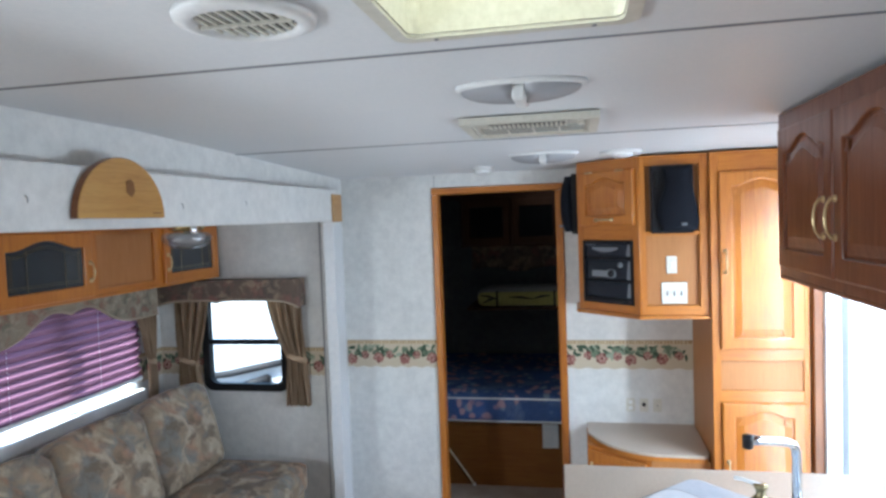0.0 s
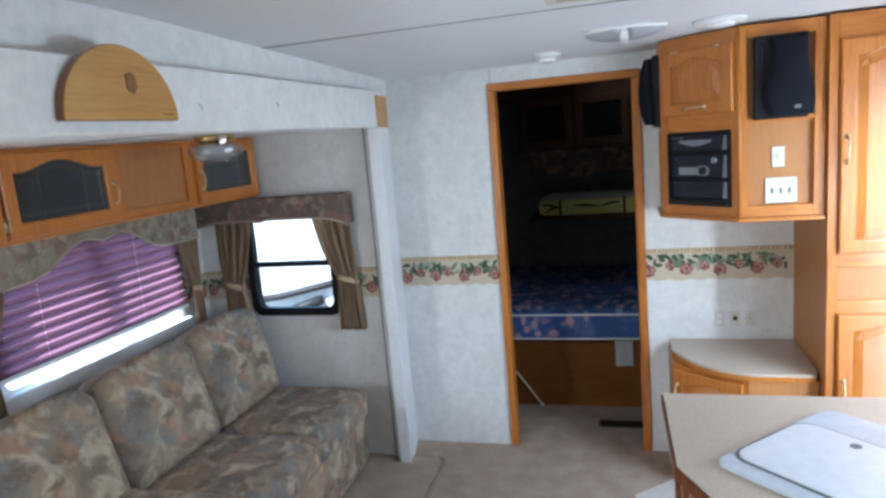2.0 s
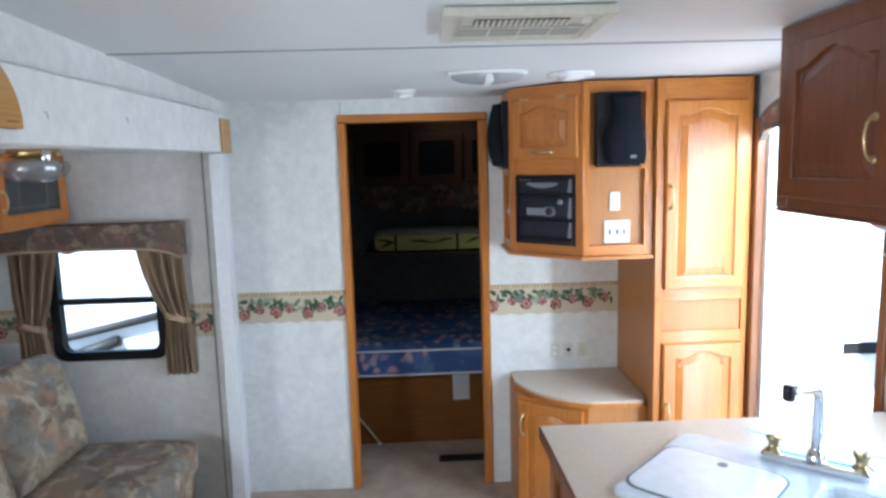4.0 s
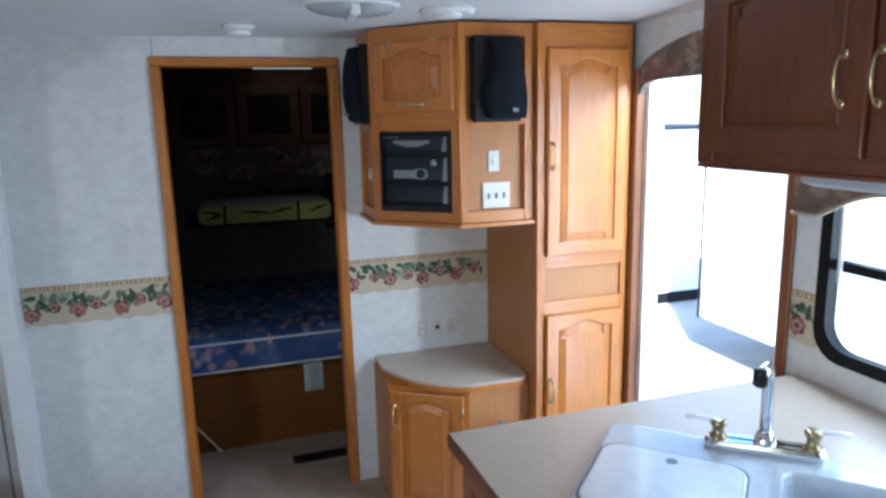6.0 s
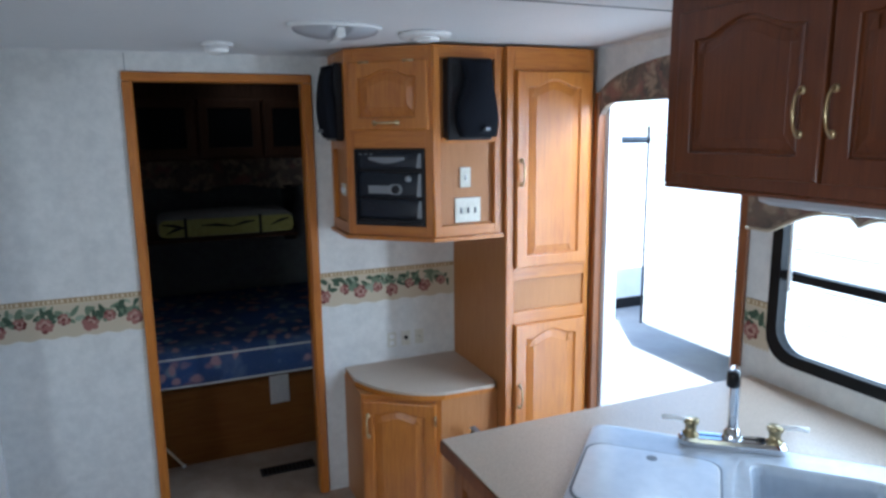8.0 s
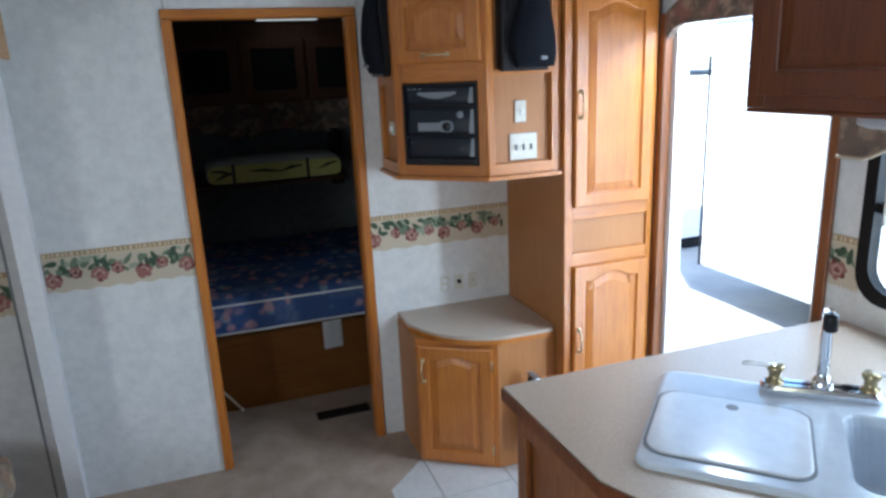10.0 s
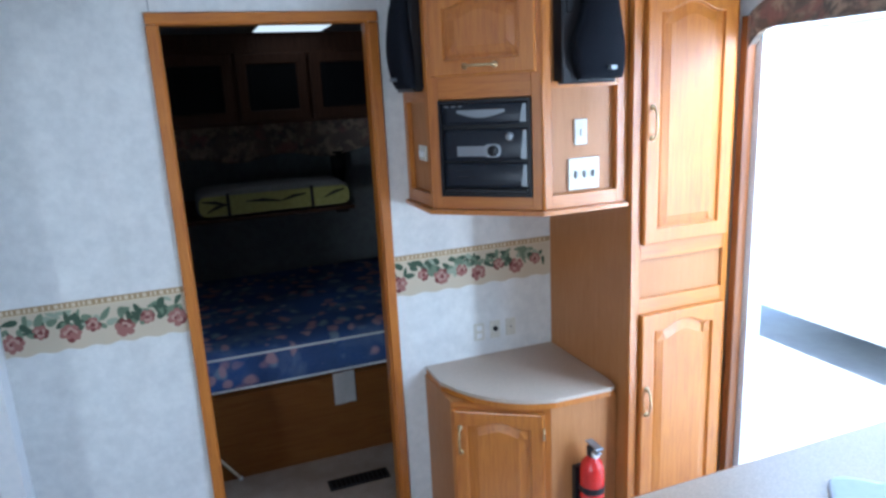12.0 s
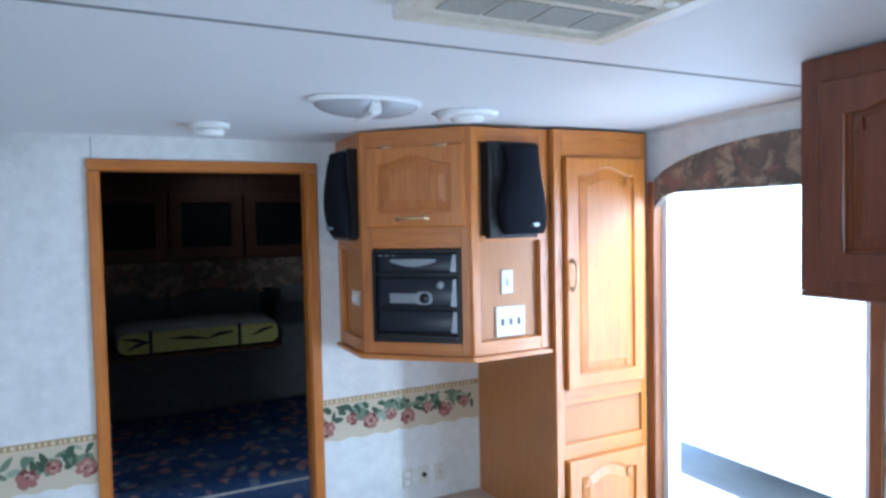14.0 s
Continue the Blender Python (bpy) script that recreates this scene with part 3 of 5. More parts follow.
# ---- joinery ----
def arch_line(w0, w1, z0, z1, rise, n=28):
    """Closed outline of a panel: square below, cathedral arch above. Points run from the lower left, counter-clockwise."""
    mid, half = (w0 + w1) / 2, (w1 - w0) / 2
    top = []
    for k in range(n + 1):
        u = 1 - 2 * k / n
        s = abs(u)
        lift = 0.0 if s > 0.82 else 0.5 * (1 + math.cos(math.pi * s / 0.82))
        lift = lift ** 0.8 if rise else 0
        top.append((mid + half * u, z1 - rise + rise * lift))
    side = 6
    right = [(w1, z0 + (z1 - rise - z0) * k / side) for k in range(side)]
    left = [(w0, z1 - rise - (z1 - rise - z0) * k / side) for k in range(1, side)]
    low = [(w0 + (w1 - w0) * k / side, z0) for k in range(side)]
    return low + right + top + left


def outer_line(inner, w, h):
    """Points on a rectangle (0..w, 0..h), one for each point of an inner outline."""
    x0, x1 = min(p[0] for p in inner), max(p[0] for p in inner)
    z0, z1 = min(p[1] for p in inner), max(p[1] for p in inner)
    out, n = [], len(inner)
    for i, (x, z) in enumerate(inner):
        if i < 6:
            out.append((w * (x - x0) / (x1 - x0), 0))
        elif i < 12:
            out.append((w, h * (i - 6) / 6))
        elif i <= 12 + 28:
            out.append((w * (x - x0) / (x1 - x0), h))
        else:
            out.append((0, h * (1 - (i - 40) / 6)))
    return out


def shrink(line, d):
    """Move an outline inwards by d along its corner normals."""
    out, n = [], len(line)
    for i, p in enumerate(line):
        a, b = Vector(line[i - 1]), Vector(line[(i + 1) % n])
        t = (b - a)
        if t.length < 1e-7:
            out.append(p)
            continue
        nrm = Vector((-t.y, t.x)).normalized()
        out.append((p[0] + nrm.x * d, p[1] + nrm.y * d))
    return out


def bail_handle(parent, m, length=0.096, material=None):
    """A bowed pull on two rosettes, along local z."""
    material = material or BRASS_PALE
    h, b = length / 2, length / 0.096
    bm = tube([(0, 0, -h), (0, -0.010 * b, -h), (0, -0.020 * b, -h * 0.72), (0, -0.024 * b, -h * 0.3), (0, -0.025 * b, 0), (0, -0.024 * b, h * 0.3), (0, -0.020 * b, h * 0.72), (0, -0.010 * b, h), (0, 0, h)],
              [0.006, 0.0045, 0.0036, 0.0040, 0.0048, 0.0040, 0.0036, 0.0045, 0.006], 8)
    for z in (-h, h):
        add_lathe(bm, [(0.010, 0.0), (0.010, 0.003), (0.006, 0.006)], 10, m=Matrix.Translation((0, 0, z)) @ pose(0, 0, 0, 90, 0, 0))
    return part("handle", bm, material, parent, "brass bail pull", m, True)


def raised_door(parent, x, z, w, h, rise=0.035, stile=0.058, face=-0.019, handle=None, glass=False, material=None, hinges=(), base=HOME, pane_tone=None, pull=0.096):
    """A cabinet door whose lower left corner lies at (x, face, z): framed, with a raised cathedral panel or a glass pane."""
    material = material or OAK
    inner = arch_line(stile, w - stile, stile, h - stile + (rise * 0.55 if rise else 0), rise)
    rim = outer_line(inner, w, h)
    L = lambda line, y: [(p[0], y, p[1]) for p in line]  # noqa: E731
    bm = bmesh.new()
    loft(bm, [L(rim, -face - 0.001), L(rim, 0.005), L(shrink(rim, 0.002), 0.0015), L(shrink(rim, 0.006), 0.0), L(shrink(inner, -0.005), 0.0), L(shrink(inner, -0.002), 0.002), L(inner, 0.009), L(inner, -face - 0.001)])
    door = part("door", bm, material, parent, "", base @ pose(x, face, z))
    bm = bmesh.new()
    if glass:
        loft(bm, [L(inner, 0.010), L(inner, 0.013)], True, True)
        pane = part("pane", bm, pane_tone or DARK_GLASS, door, "smoked glass pane")
        bm = bmesh.new()
        for d in (0.018, 0.026):
            line = shrink(inner, d)
            add_tube(bm, [(p[0], 0.009, p[1]) for p in line] + [(line[0][0], 0.009, line[0][1])], 0.0008, 5)
        for u in (0.25, 0.75):
            xx = stile + (w - 2 * stile) * u
            add_tube(bm, [(xx, 0.009, stile), (xx, 0.009, h - stile - 0.01)], 0.0011, 5)
        part("caming", bm, pane_tone or GOLD_LINE, door, "thin brass caming lines")
    else:
        loft(bm, [L(inner, 0.0095), L(shrink(inner, 0.007), 0.0095), L(shrink(inner, 0.012), 0.0070), L(shrink(inner, 0.034), 0.0022), L(shrink(inner, 0.036), 0.0012)])
        bm.verts.ensure_lookup_table()
        field = bm.verts[-len(inner):]
        bmesh.ops.triangle_fill(bm, edges=[bm.edges.get((field[k], field[(k + 1) % len(field)])) for k in range(len(field))], use_beauty=True)
        part("panel", bm, material, door)
    if handle:
        hx, hz, lie = handle
        bail_handle(door, pose(hx, 0, hz, 0, 90 if lie else 0, 0), pull)
    for hx, hz, lie in hinges:
        bm = tube([(-0.022, -0.004, 0), (0.022, -0.004, 0)] if lie else [(0, -0.004, -0.022), (0, -0.004, 0.022)], 0.004, 8)
        part("hinge", bm, BRASS_PALE, door, "brass hinge barrel", pose(hx, 0.004, hz), True)
    return door


def switch_plate(name, m, w, h, toggles, label, material=None, wide=False):
    root = thing(name, m, label, "switch")
    part("plate", B((-w / 2, w / 2, -0.006, 0, -h / 2, h / 2), bev=0.002), material or IVORY, root)
    for i in range(toggles):
        cx = (i - (toggles - 1) / 2) * w / (toggles + 0.6)
        part("toggle", B((cx - 0.0032, cx + 0.0032, -0.014, -0.0062, -0.012, 0.010), bev=0.0015), SEAM if wide else WHITE_PLASTIC, root)
    return root


# doorway casing of the bunk room
casing = thing("door_1", pose(0, NORTH, 0), "oak cased doorway to the bunk room, no door leaf", "doorway", kind="structure")
for _n, _x0, _x1 in (("jamb", -0.746, -0.710), ("jamb", -0.048, -0.011)):
    part(_n, B((_x0, _x1, -0.014, 0.0, 0, 1.8955), bev=0.004), OAK, casing)
part("head", B((-0.746, -0.011, -0.0135, 0.0, 1.897, 1.932), bev=0.004), OAK_ACROSS, casing)
part("lining", B((-0.7155, -0.707, 0, 0.055, 0, 1.9045)), OAK, casing)
part("lining", B((-0.053, -0.0445, 0, 0.055, 0, 1.9045)), OAK, casing)
part("lining", B((-0.707, -0.053, 0, 0.055, 1.895, 1.9045)), OAK_ACROSS, casing)

# pantry
pantry = thing("pantry_cabinet", pose(0.648, 3.32, 0), "tall honey oak pantry with two cathedral doors", "cabinet")
PW, PTOP = 0.407, ceil_z(3.32) - 0.012
_bm = B((0.0, 0.036, 0, 0.02, 0.0, PTOP), (PW - 0.026, PW, 0, 0.02, 0.0, PTOP), bev=0.0015)
part("face_frame", _bm, OAK, pantry)
part("rail", B((0.036, PW - 0.026, 0.0005, 0.02, 1.92, PTOP), bev=0.001), OAK_ACROSS, pantry)
part("rail", B((0.036, PW - 0.026, 0.0005, 0.02, 1.073, 1.13), bev=0.001), OAK_ACROSS, pantry)
part("rail", B((0.036, PW - 0.026, 0.0005, 0.02, 0.875, 0.936), bev=0.001), OAK_ACROSS, pantry)
part("rail", B((0.036, PW - 0.026, 0.0005, 0.02, 0.0, 0.09), bev=0.001), OAK_ACROSS, pantry)
part("recessed_panel", B((0.03, PW - 0.02, 0.012, 0.022, 0.93, 1.08)), OAK_PANEL, pantry)
part("carcass", B((0.002, PW, 0.022, 0.538, 0.0, PTOP)), OAK_PANEL, pantry, "flat oak print side panel")
raised_door(pantry, 0.036, 1.127, 0.348, 0.795, 0.030, 0.052, handle=(0.022, 0.395, False))
raised_door(pantry, 0.036, 0.075, 0.348, 0.807, 0.030, 0.052, handle=(0.022, 0.49, False))

# upper corner cabinet for the stereo
CF, CZ = 3.345, 1.265
A, M2 = Vector((0.065, 3.598)), Vector((0.341, 3.345))
stereo_cab = thing("corner_cabinet", pose(0, 0, CZ), "honey oak corner wall cabinet holding a stereo", "cabinet")
_top = ceil_z(3.345) - 0.012 - CZ
_bm = bmesh.new()
add_prism(_bm, [(0.085, 3.858), (0.085, 3.61), (0.352, 3.368), (0.645, 3.368), (0.645, 3.858)], 0.012, _top)
part("carcass", _bm, OAK_PANEL, stereo_cab)
part("ledge", prism([(0.050, 3.858), (0.050, 3.590), (0.334, 3.330), (0.646, 3.330), (0.646, 3.858)], -0.006, 0.010, bev=0.003), OAK, stereo_cab, "projecting oak bottom ledge")
_len, _ang = (M2 - A).length, math.degrees(math.atan2(M2.y - A.y, M2.x - A.x))
DM = pose(A.x, A.y, 0, 0, 0, _ang)
for _b in ((0.0, 0.037, 0, 0.022, 0.011, _top), (_len - 0.035, _len, 0, 0.022, 0.011, _top), ):
    part("stile", B(_b, bev=0.0015), OAK, stereo_cab, m=DM)
for _z0, _z1 in ((0.011, 0.052), (0.362, 0.440), (0.68, _top)):
    part("rail", B((0.037, _len - 0.035, 0.0005, 0.021, _z0, _z1), bev=0.001), OAK_ACROSS, stereo_cab, m=DM)
raised_door(stereo_cab, 0.020, 0.432, 0.338, 0.262, 0.028, 0.050, handle=(0.165, 0.028, True), hinges=((0.075, 0.260, True), (0.262, 0.260, True)), base=DM)
part("corner_bead", tube([(M2.x + 0.001, M2.y + 0.002, 0.011), (M2.x + 0.001, M2.y + 0.002, _top)], 0.0055, 12), OAK, stereo_cab, "rounded glossy oak corner", smooth=True)
# right face, facing the room
for _b in ((0.341, 0.372, 3.345, 3.367, 0.011, _top), (0.606, 0.646, 3.345, 3.367, 0.011, _top), ):
    part("stile", B(_b, bev=0.0015), OAK, stereo_cab)
for _z0, _z1 in ((0.011, 0.055), (0.380, 0.400), (0.70, _top)):
    part("rail", B((0.372, 0.606, 3.3455, 3.366, _z0, _z1), bev=0.001), OAK_ACROSS, stereo_cab)
# left face, facing the doorway
for _b in ((0.065, 0.084, 3.598, 3.628, 0.011, _top), (0.065, 0.084, 3.825, 3.858, 0.011, _top), ):
    part("stile", B(_b, bev=0.0015), OAK, stereo_cab)
for _z0, _z1 in ((0.011, 0.055), (0.355, 0.40), (0.70, _top)):
    part("rail", B((0.0655, 0.083, 3.628, 3.825, _z0, _z1), bev=0.001), OAK_Y, stereo_cab)


def stereo():
    """Rack stereo with three stacked units, set into the cabinet's angled front."""
    w, h = 0.302, 0.305
    root = thing("stereo_unit", pose(A.x, A.y, CZ, 0, 0, _ang) @ pose(0.036, -0.006, 0.053), "dark grey three-tier built-in stereo unit", "stereo")
    part("bezel", ring_prism([(0, 0), (w, 0), (w, h), (0, h)], [(0.010, 0.010), (w - 0.010, 0.010), (w - 0.010, h - 0.010), (0.010, h - 0.010)], -0.002, 0.02), BLACK, root)
    part("back", B((0.008, w - 0.008, 0.012, 0.02, 0.008, h - 0.008)), BLACK, root)
    for z0, z1 in ((0.030, 0.108), (0.116, 0.214), (0.228, 0.294)):
        bm = bmesh.new()
        rows = []
        for k in range(13):
            x = 0.012 + (w - 0.024) * k / 12
            u = 2 * k / 12 - 1
            y = 0.004 - 0.007 * (1 - u * u)
            rows.append([(x, y + 0.012, z0), (x, y + 0.002, z0), (x, y, z0 + 0.010), (x, y - 0.002, z1 - 0.008), (x, y + 0.003, z1), (x, y + 0.012, z1)])
        loft(bm, rows, True, True)
        unit = part("unit", bm, STEREO, root, "curved dark fascia", smooth=True)
        part("side_cheek", prism([(w - 0.034, z0 + 0.004), (w - 0.014, z0 + 0.004), (w - 0.014, z1 - 0.006), (w - 0.025, z1 - 0.006)], -0.0015, 0.004, "xz"), SILVER, unit, "silver end cheek")
    part("tray", B((0.012, w - 0.012, -0.004, 0.008, 0.011, 0.026), bev=0.002), BLACK, root)
    part("cassette_lid", prism([(0.066 + 0.155 * k / 10, 0.2655 - 0.016 * math.sin(math.pi * k / 10)) for k in range(11)] + [(0.221 - 0.155 * k / 10, 0.274) for k in range(11)], -0.0075, -0.002, "xz"), SILVER, root, "silver tape lid")
    part("display", B((0.062, 0.158, -0.0068, -0.002, 0.130, 0.162), bev=0.001), SEAM, root, "grey display window")
    part("surround", prism(round_rect(0.148, 0.208, 0.126, 0.168, 0.019), -0.0072, -0.002, "xz"), SILVER, root, "silver knob surround")
    part("knob", lathe([(0.017, 0), (0.016, 0.010), (0.012, 0.012)], 20, m=pose(0.182, -0.006, 0.147, 90, 0, 0)), BLACK, root, smooth=True)
    part("volume_knob", lathe([(0.013, 0), (0.012, 0.010), (0.009, 0.011)], 20, m=pose(0.236, -0.004, 0.190, 90, 0, 0)), SILVER, root, smooth=True)
    part("slot", B((0.058, 0.222, -0.0035, 0.002, 0.080, 0.084)), BLACK, root)
    part("slot", B((0.058, 0.150, -0.0035, 0.002, 0.062, 0.066)), BLACK, root)
    for k in range(3):
        part("lettering_bar", B((0.022 + 0.024 * k, 0.036 + 0.024 * k, -0.0032, 0.001, 0.284, 0.288)), SEAM, root)


stereo()


def speaker(m, label):
    """Bookshelf loudspeaker: a box with a waisted, bulging cloth front. Local y points back, x across."""
    w, h, d = 0.196, 0.310, 0.085
    root = thing("loudspeaker", m, label, "speaker", "stereo loudspeakers")
    part("body", B((0.004, w - 0.006, -0.030, d, 0.0, h), bev=0.004), BLACK, root)
    bm = bmesh.new()
    rows = []
    for k in range(17):
        z = 0.012 + (h - 0.024) * k / 16
        u = k / 16
        wide = 0.040 - 0.018 * math.cos(2 * math.pi * (u - 0.30)) * (1.0 if u < 0.8 else 0.8)
        left = 0.010 + wide
        right = w + 0.012 * math.sin(math.pi * (u * 1.5 + 0.25)) - 0.004
        deep = 0.034 + 0.026 * math.sin(math.pi * min(1, u * 1.05)) ** 0.6
        row = []
        for j in range(11):
            t = j / 10
            row.append((left + (right - left) * t, -0.029 - deep * math.sin(math.pi * (0.08 + 0.84 * t)) ** 0.45, z))
        rows.append([(left, -0.028, z)] + row + [(right, -0.028, z)])
    loft(bm, rows, True, True)
    part("grille", bm, GRILLE, root, "bulging cloth grille", smooth=True)
    part("badge", prism(round_rect(w * 0.66, w * 0.66 + 0.022, 0.036, 0.048, 0.003), -0.092, -0.070, "xz"), SILVER, root, "small silver badge")
    part("tweeter_slot", B((0.018, 0.040, -0.034, -0.028, 0.20, 0.286), bev=0.003), RUBBER, root)
    return root


speaker(pose(0.389, 3.345, 1.655), "black bookshelf loudspeaker with waisted cloth front")
speaker(pose(0.066, 3.832, 1.655, 0, 0, -90), "black bookshelf loudspeaker seen edge-on beside the doorway")
switch_plate("light_switch", pose(0.484, 3.367, 1.508), 0.046, 0.080, 1, "single ivory wall switch on oak")
switch_plate("switch_panel", pose(0.494, 3.366, 1.377), 0.113, 0.100, 3, "three-gang ivory switch plate on oak", wide=True)
switch_plate("socket_plate", pose(0.085, 3.72, 1.45, 0, 0, -90), 0.075, 0.052, 2, "ivory socket plate on the cabinet's narrow side")

# lower corner cabinet
A3, M3 = Vector((0.085, 3.585)), Vector((0.379, 3.392))
low_cab = thing("corner_base_cabinet", pose(0, 0, 0), "low honey oak corner cabinet with one door", "cabinet")
part("carcass", prism([(0.084, 3.858), (0.087, 3.60), (0.372, 3.413), (0.645, 3.408), (0.645, 3.858)], 0.0, 0.574), OAK_PANEL, low_cab)
part("side_face", B((0.379, 0.646, 3.391, 3.407, 0.0, 0.574), bev=0.001), OAK_PANEL, low_cab, "flat oak print side panel")
_l3, _a3 = (M3 - A3).length, math.degrees(math.atan2(M3.y - A3.y, M3.x - A3.x))
DM3 = pose(A3.x, A3.y, 0, 0, 0, _a3)
part("stile", B((0, 0.022, 0, 0.018, 0, 0.574), bev=0.0015), OAK, low_cab, m=DM3)
part("stile", B((_l3 - 0.026, _l3, 0, 0.018, 0, 0.574), bev=0.0015), OAK, low_cab, m=DM3)
part("rail", B((0.022, _l3 - 0.026, 0.0005, 0.018, 0.548, 0.574)), OAK_ACROSS, low_cab, m=DM3)
part("rail", B((0.022, _l3 - 0.026, 0.0005, 0.018, 0, 0.045)), OAK_ACROSS, low_cab, m=DM3)
raised_door(low_cab, 0.008, 0.022, _l3 - 0.030, 0.532, 0.022, 0.050, handle=(0.026, 0.42, False), hinges=((_l3 - 0.030, 0.46, False), (_l3 - 0.030, 0.07, False)), base=DM3)
_pts = [(0.090, 3.858), (0.090, 3.69)]
for _k in range(13):                       # bowed front edge
    _t = _k / 12
    _p0, _p1, _p2 = Vector((0.096, 3.68)), Vector((0.180, 3.435)), Vector((0.395, 3.384))
    _q = (1 - _t) ** 2 * _p0 + 2 * _t * (1 - _t) * _p1 + _t**2 * _p2
    _pts.append((_q.x, _q.y))
_pts += [(0.618, 3.376), (0.630, 3.380), (0.636, 3.392), (0.646, 3.43), (0.646, 3.858)]
part("top", prism(_pts, 0.594, 0.607), LAMINATE, low_cab, "beige laminate top")
part("edge", prism(_pts, 0.574, 0.5935), OAK, low_cab, "oak edge of the top")
ext = thing("fire_extinguisher", pose(0.506, 3.3318, 0.105) @ Matrix.Scale(1.16, 4), "small red fire extinguisher on a cabinet bracket", "fire extinguisher")
part("cylinder", lathe([(0.030, 0.0), (0.037, 0.006), (0.037, 0.20), (0.032, 0.225), (0.018, 0.242), (0.014, 0.25)], 24), RED, ext, smooth=True)
part("label_band", lathe([(0.0376, 0.05), (0.0376, 0.115)], 24), BLACK, ext, "black printed label band", smooth=True)
part("valve", lathe([(0.014, 0.248), (0.016, 0.255), (0.016, 0.278), (0.010, 0.282)], 14), BLACK, ext, smooth=True)
part("lever", B((-0.012, 0.012, -0.045, 0.02, 0.286, 0.293), bev=0.002), SILVER, ext, "bright squeeze lever")
part("lever", B((-0.010, 0.010, -0.040, 0.015, 0.268, 0.274), bev=0.002), SILVER, ext)
part("gauge", lathe([(0.013, 0), (0.013, 0.008), (0.010, 0.010)], 16, m=pose(0.0, -0.016, 0.262, 90, 0, 0)), WHITE_PLASTIC, ext)
part("bracket", B((-0.039, 0.039, 0.030, 0.0508, 0.06, 0.20), bev=0.002), BLACK, ext)
part("strap", lathe([(0.0385, 0.135), (0.0385, 0.155)], 24), BLACK, ext)

# outlets over the low cabinet
for _i, (_x, _lab, _hole) in enumerate(((0.322, "ivory double socket on papered wall", 2), (0.392, "ivory cable socket with a dark jack", 1), (0.462, "small ivory blank plate with one hole", 0))):
    _o = thing("wall_socket", pose(_x, NORTH, 0.708), _lab, "socket", "sockets above the corner cabinet")
    part("plate", B((-0.022, 0.022, -0.005, 0, -0.036, 0.036), bev=0.0018), IVORY, _o)
    if _hole == 1:
        part("jack", lathe([(0.010, 0), (0.010, 0.008), (0.006, 0.010)], 12, m=pose(0, -0.004, 0.004, 90, 0, 0)), BLACK, _o)
    elif _hole == 2:
        for _z in (-0.016, 0.016):
            part("outlet_face", B((-0.011, 0.011, -0.0065, -0.0052, _z - 0.010, _z + 0.010), bev=0.001), WHITE_PLASTIC, _o)
    else:
        part("screw", lathe([(0.003, 0), (0.003, 0.002)], 8, m=pose(0, -0.005, 0, 90, 0, 0)), BLACK, _o)

# ---- slide-out: overhead cabinets, windows, sofa ----
OX, OZ0, OZ1 = -1.95, 1.478, 1.772
overhead = thing("overhead_cabinet", pose(OX, 0, OZ0, 0, 0, 90), "honey oak overhead cabinets with smoked glass doors", "cabinet")
_h = OZ1 - OZ0
# local x runs along +y of the room, local y into the wall
part("carcass", B((0.30, 3.608, 0.024, 0.405, 0.006, _h)), OAK_PANEL, overhead)
part("underside_lip", B((0.30, 3.610, -0.004, 0.022, -0.004, 0.010), bev=0.002), OAK_ACROSS, overhead)
part("end_panel", B((3.6085, 3.615, 0.0, 0.405, 0.0, _h)), OAK_PANEL, overhead)
part("rail", B((0.30, 3.608, 0.0005, 0.022, _h - 0.028, _h)), OAK_ACROSS, overhead)
part("rail", B((0.30, 3.608, 0.0005, 0.022, 0.0105, 0.035)), OAK_ACROSS, overhead)
for _x0, _x1 in ((1.30, 1.335), (2.060, 2.125), (2.575, 2.640), (3.030, 3.100), (3.565, 3.608)):
    part("stile", B((_x0, _x1, 0, 0.022, 0.0105, _h - 0.001), bev=0.001), OAK, overhead)
part("open_panel", B((2.640, 3.030, 0.012, 0.0235, 0.03, _h - 0.02)), OAK_PANEL, overhead, "flat recessed oak panel")
raised_door(overhead, 2.112, 0.010, 0.480, 0.272, 0.034, 0.050, handle=(0.462, 0.105, False), pull=0.074, glass=True, hinges=((0.0, 0.225, False), (0.0, 0.05, False)))
raised_door(overhead, 3.090, 0.010, 0.490, 0.272, 0.0, 0.050, handle=(0.022, 0.105, False), pull=0.074, glass=True)
# Black pane stands in for the shaded inside of an open cubby.
_ld = raised_door(overhead, 1.620, 0.010, 0.480, 0.272, 0.0, 0.050, glass=True, hinges=((0.480, 0.225, False), (0.480, 0.05, False)), pane_tone=SHADE_PANE)
part("lattice_rail", B((0.050, 0.430, 0.002, 0.009, 0.112, 0.122)), OAK_ACROSS, _ld, "thin oak rail above the lattice")
for _k in range(8):
    for _a, _b in ((0.052 + 0.047 * _k, 0.099 + 0.047 * _k), (0.099 + 0.047 * _k, 0.052 + 0.047 * _k)):
        part("lattice_slat", tube([(_a, 0.006, 0.051), (_b, 0.006, 0.112)], 0.0035, 6), OAK, _ld, "crossed oak lattice slat")

# half-round board on the fascia
board = thing("half_round_board", pose(-1.208, 1.820, 1.795), "half-round golden oak board hung on the fascia", "board")
_pts = [(-0.182, 0.0)] + [(0.182 * math.cos(radians(a)), 0.168 * math.sin(radians(a))) for a in range(180, -1, -6)]
part("plank", prism(_pts[1:], 0.0, 0.022, "yz", bev=0.002), GOLD_OAK, board)
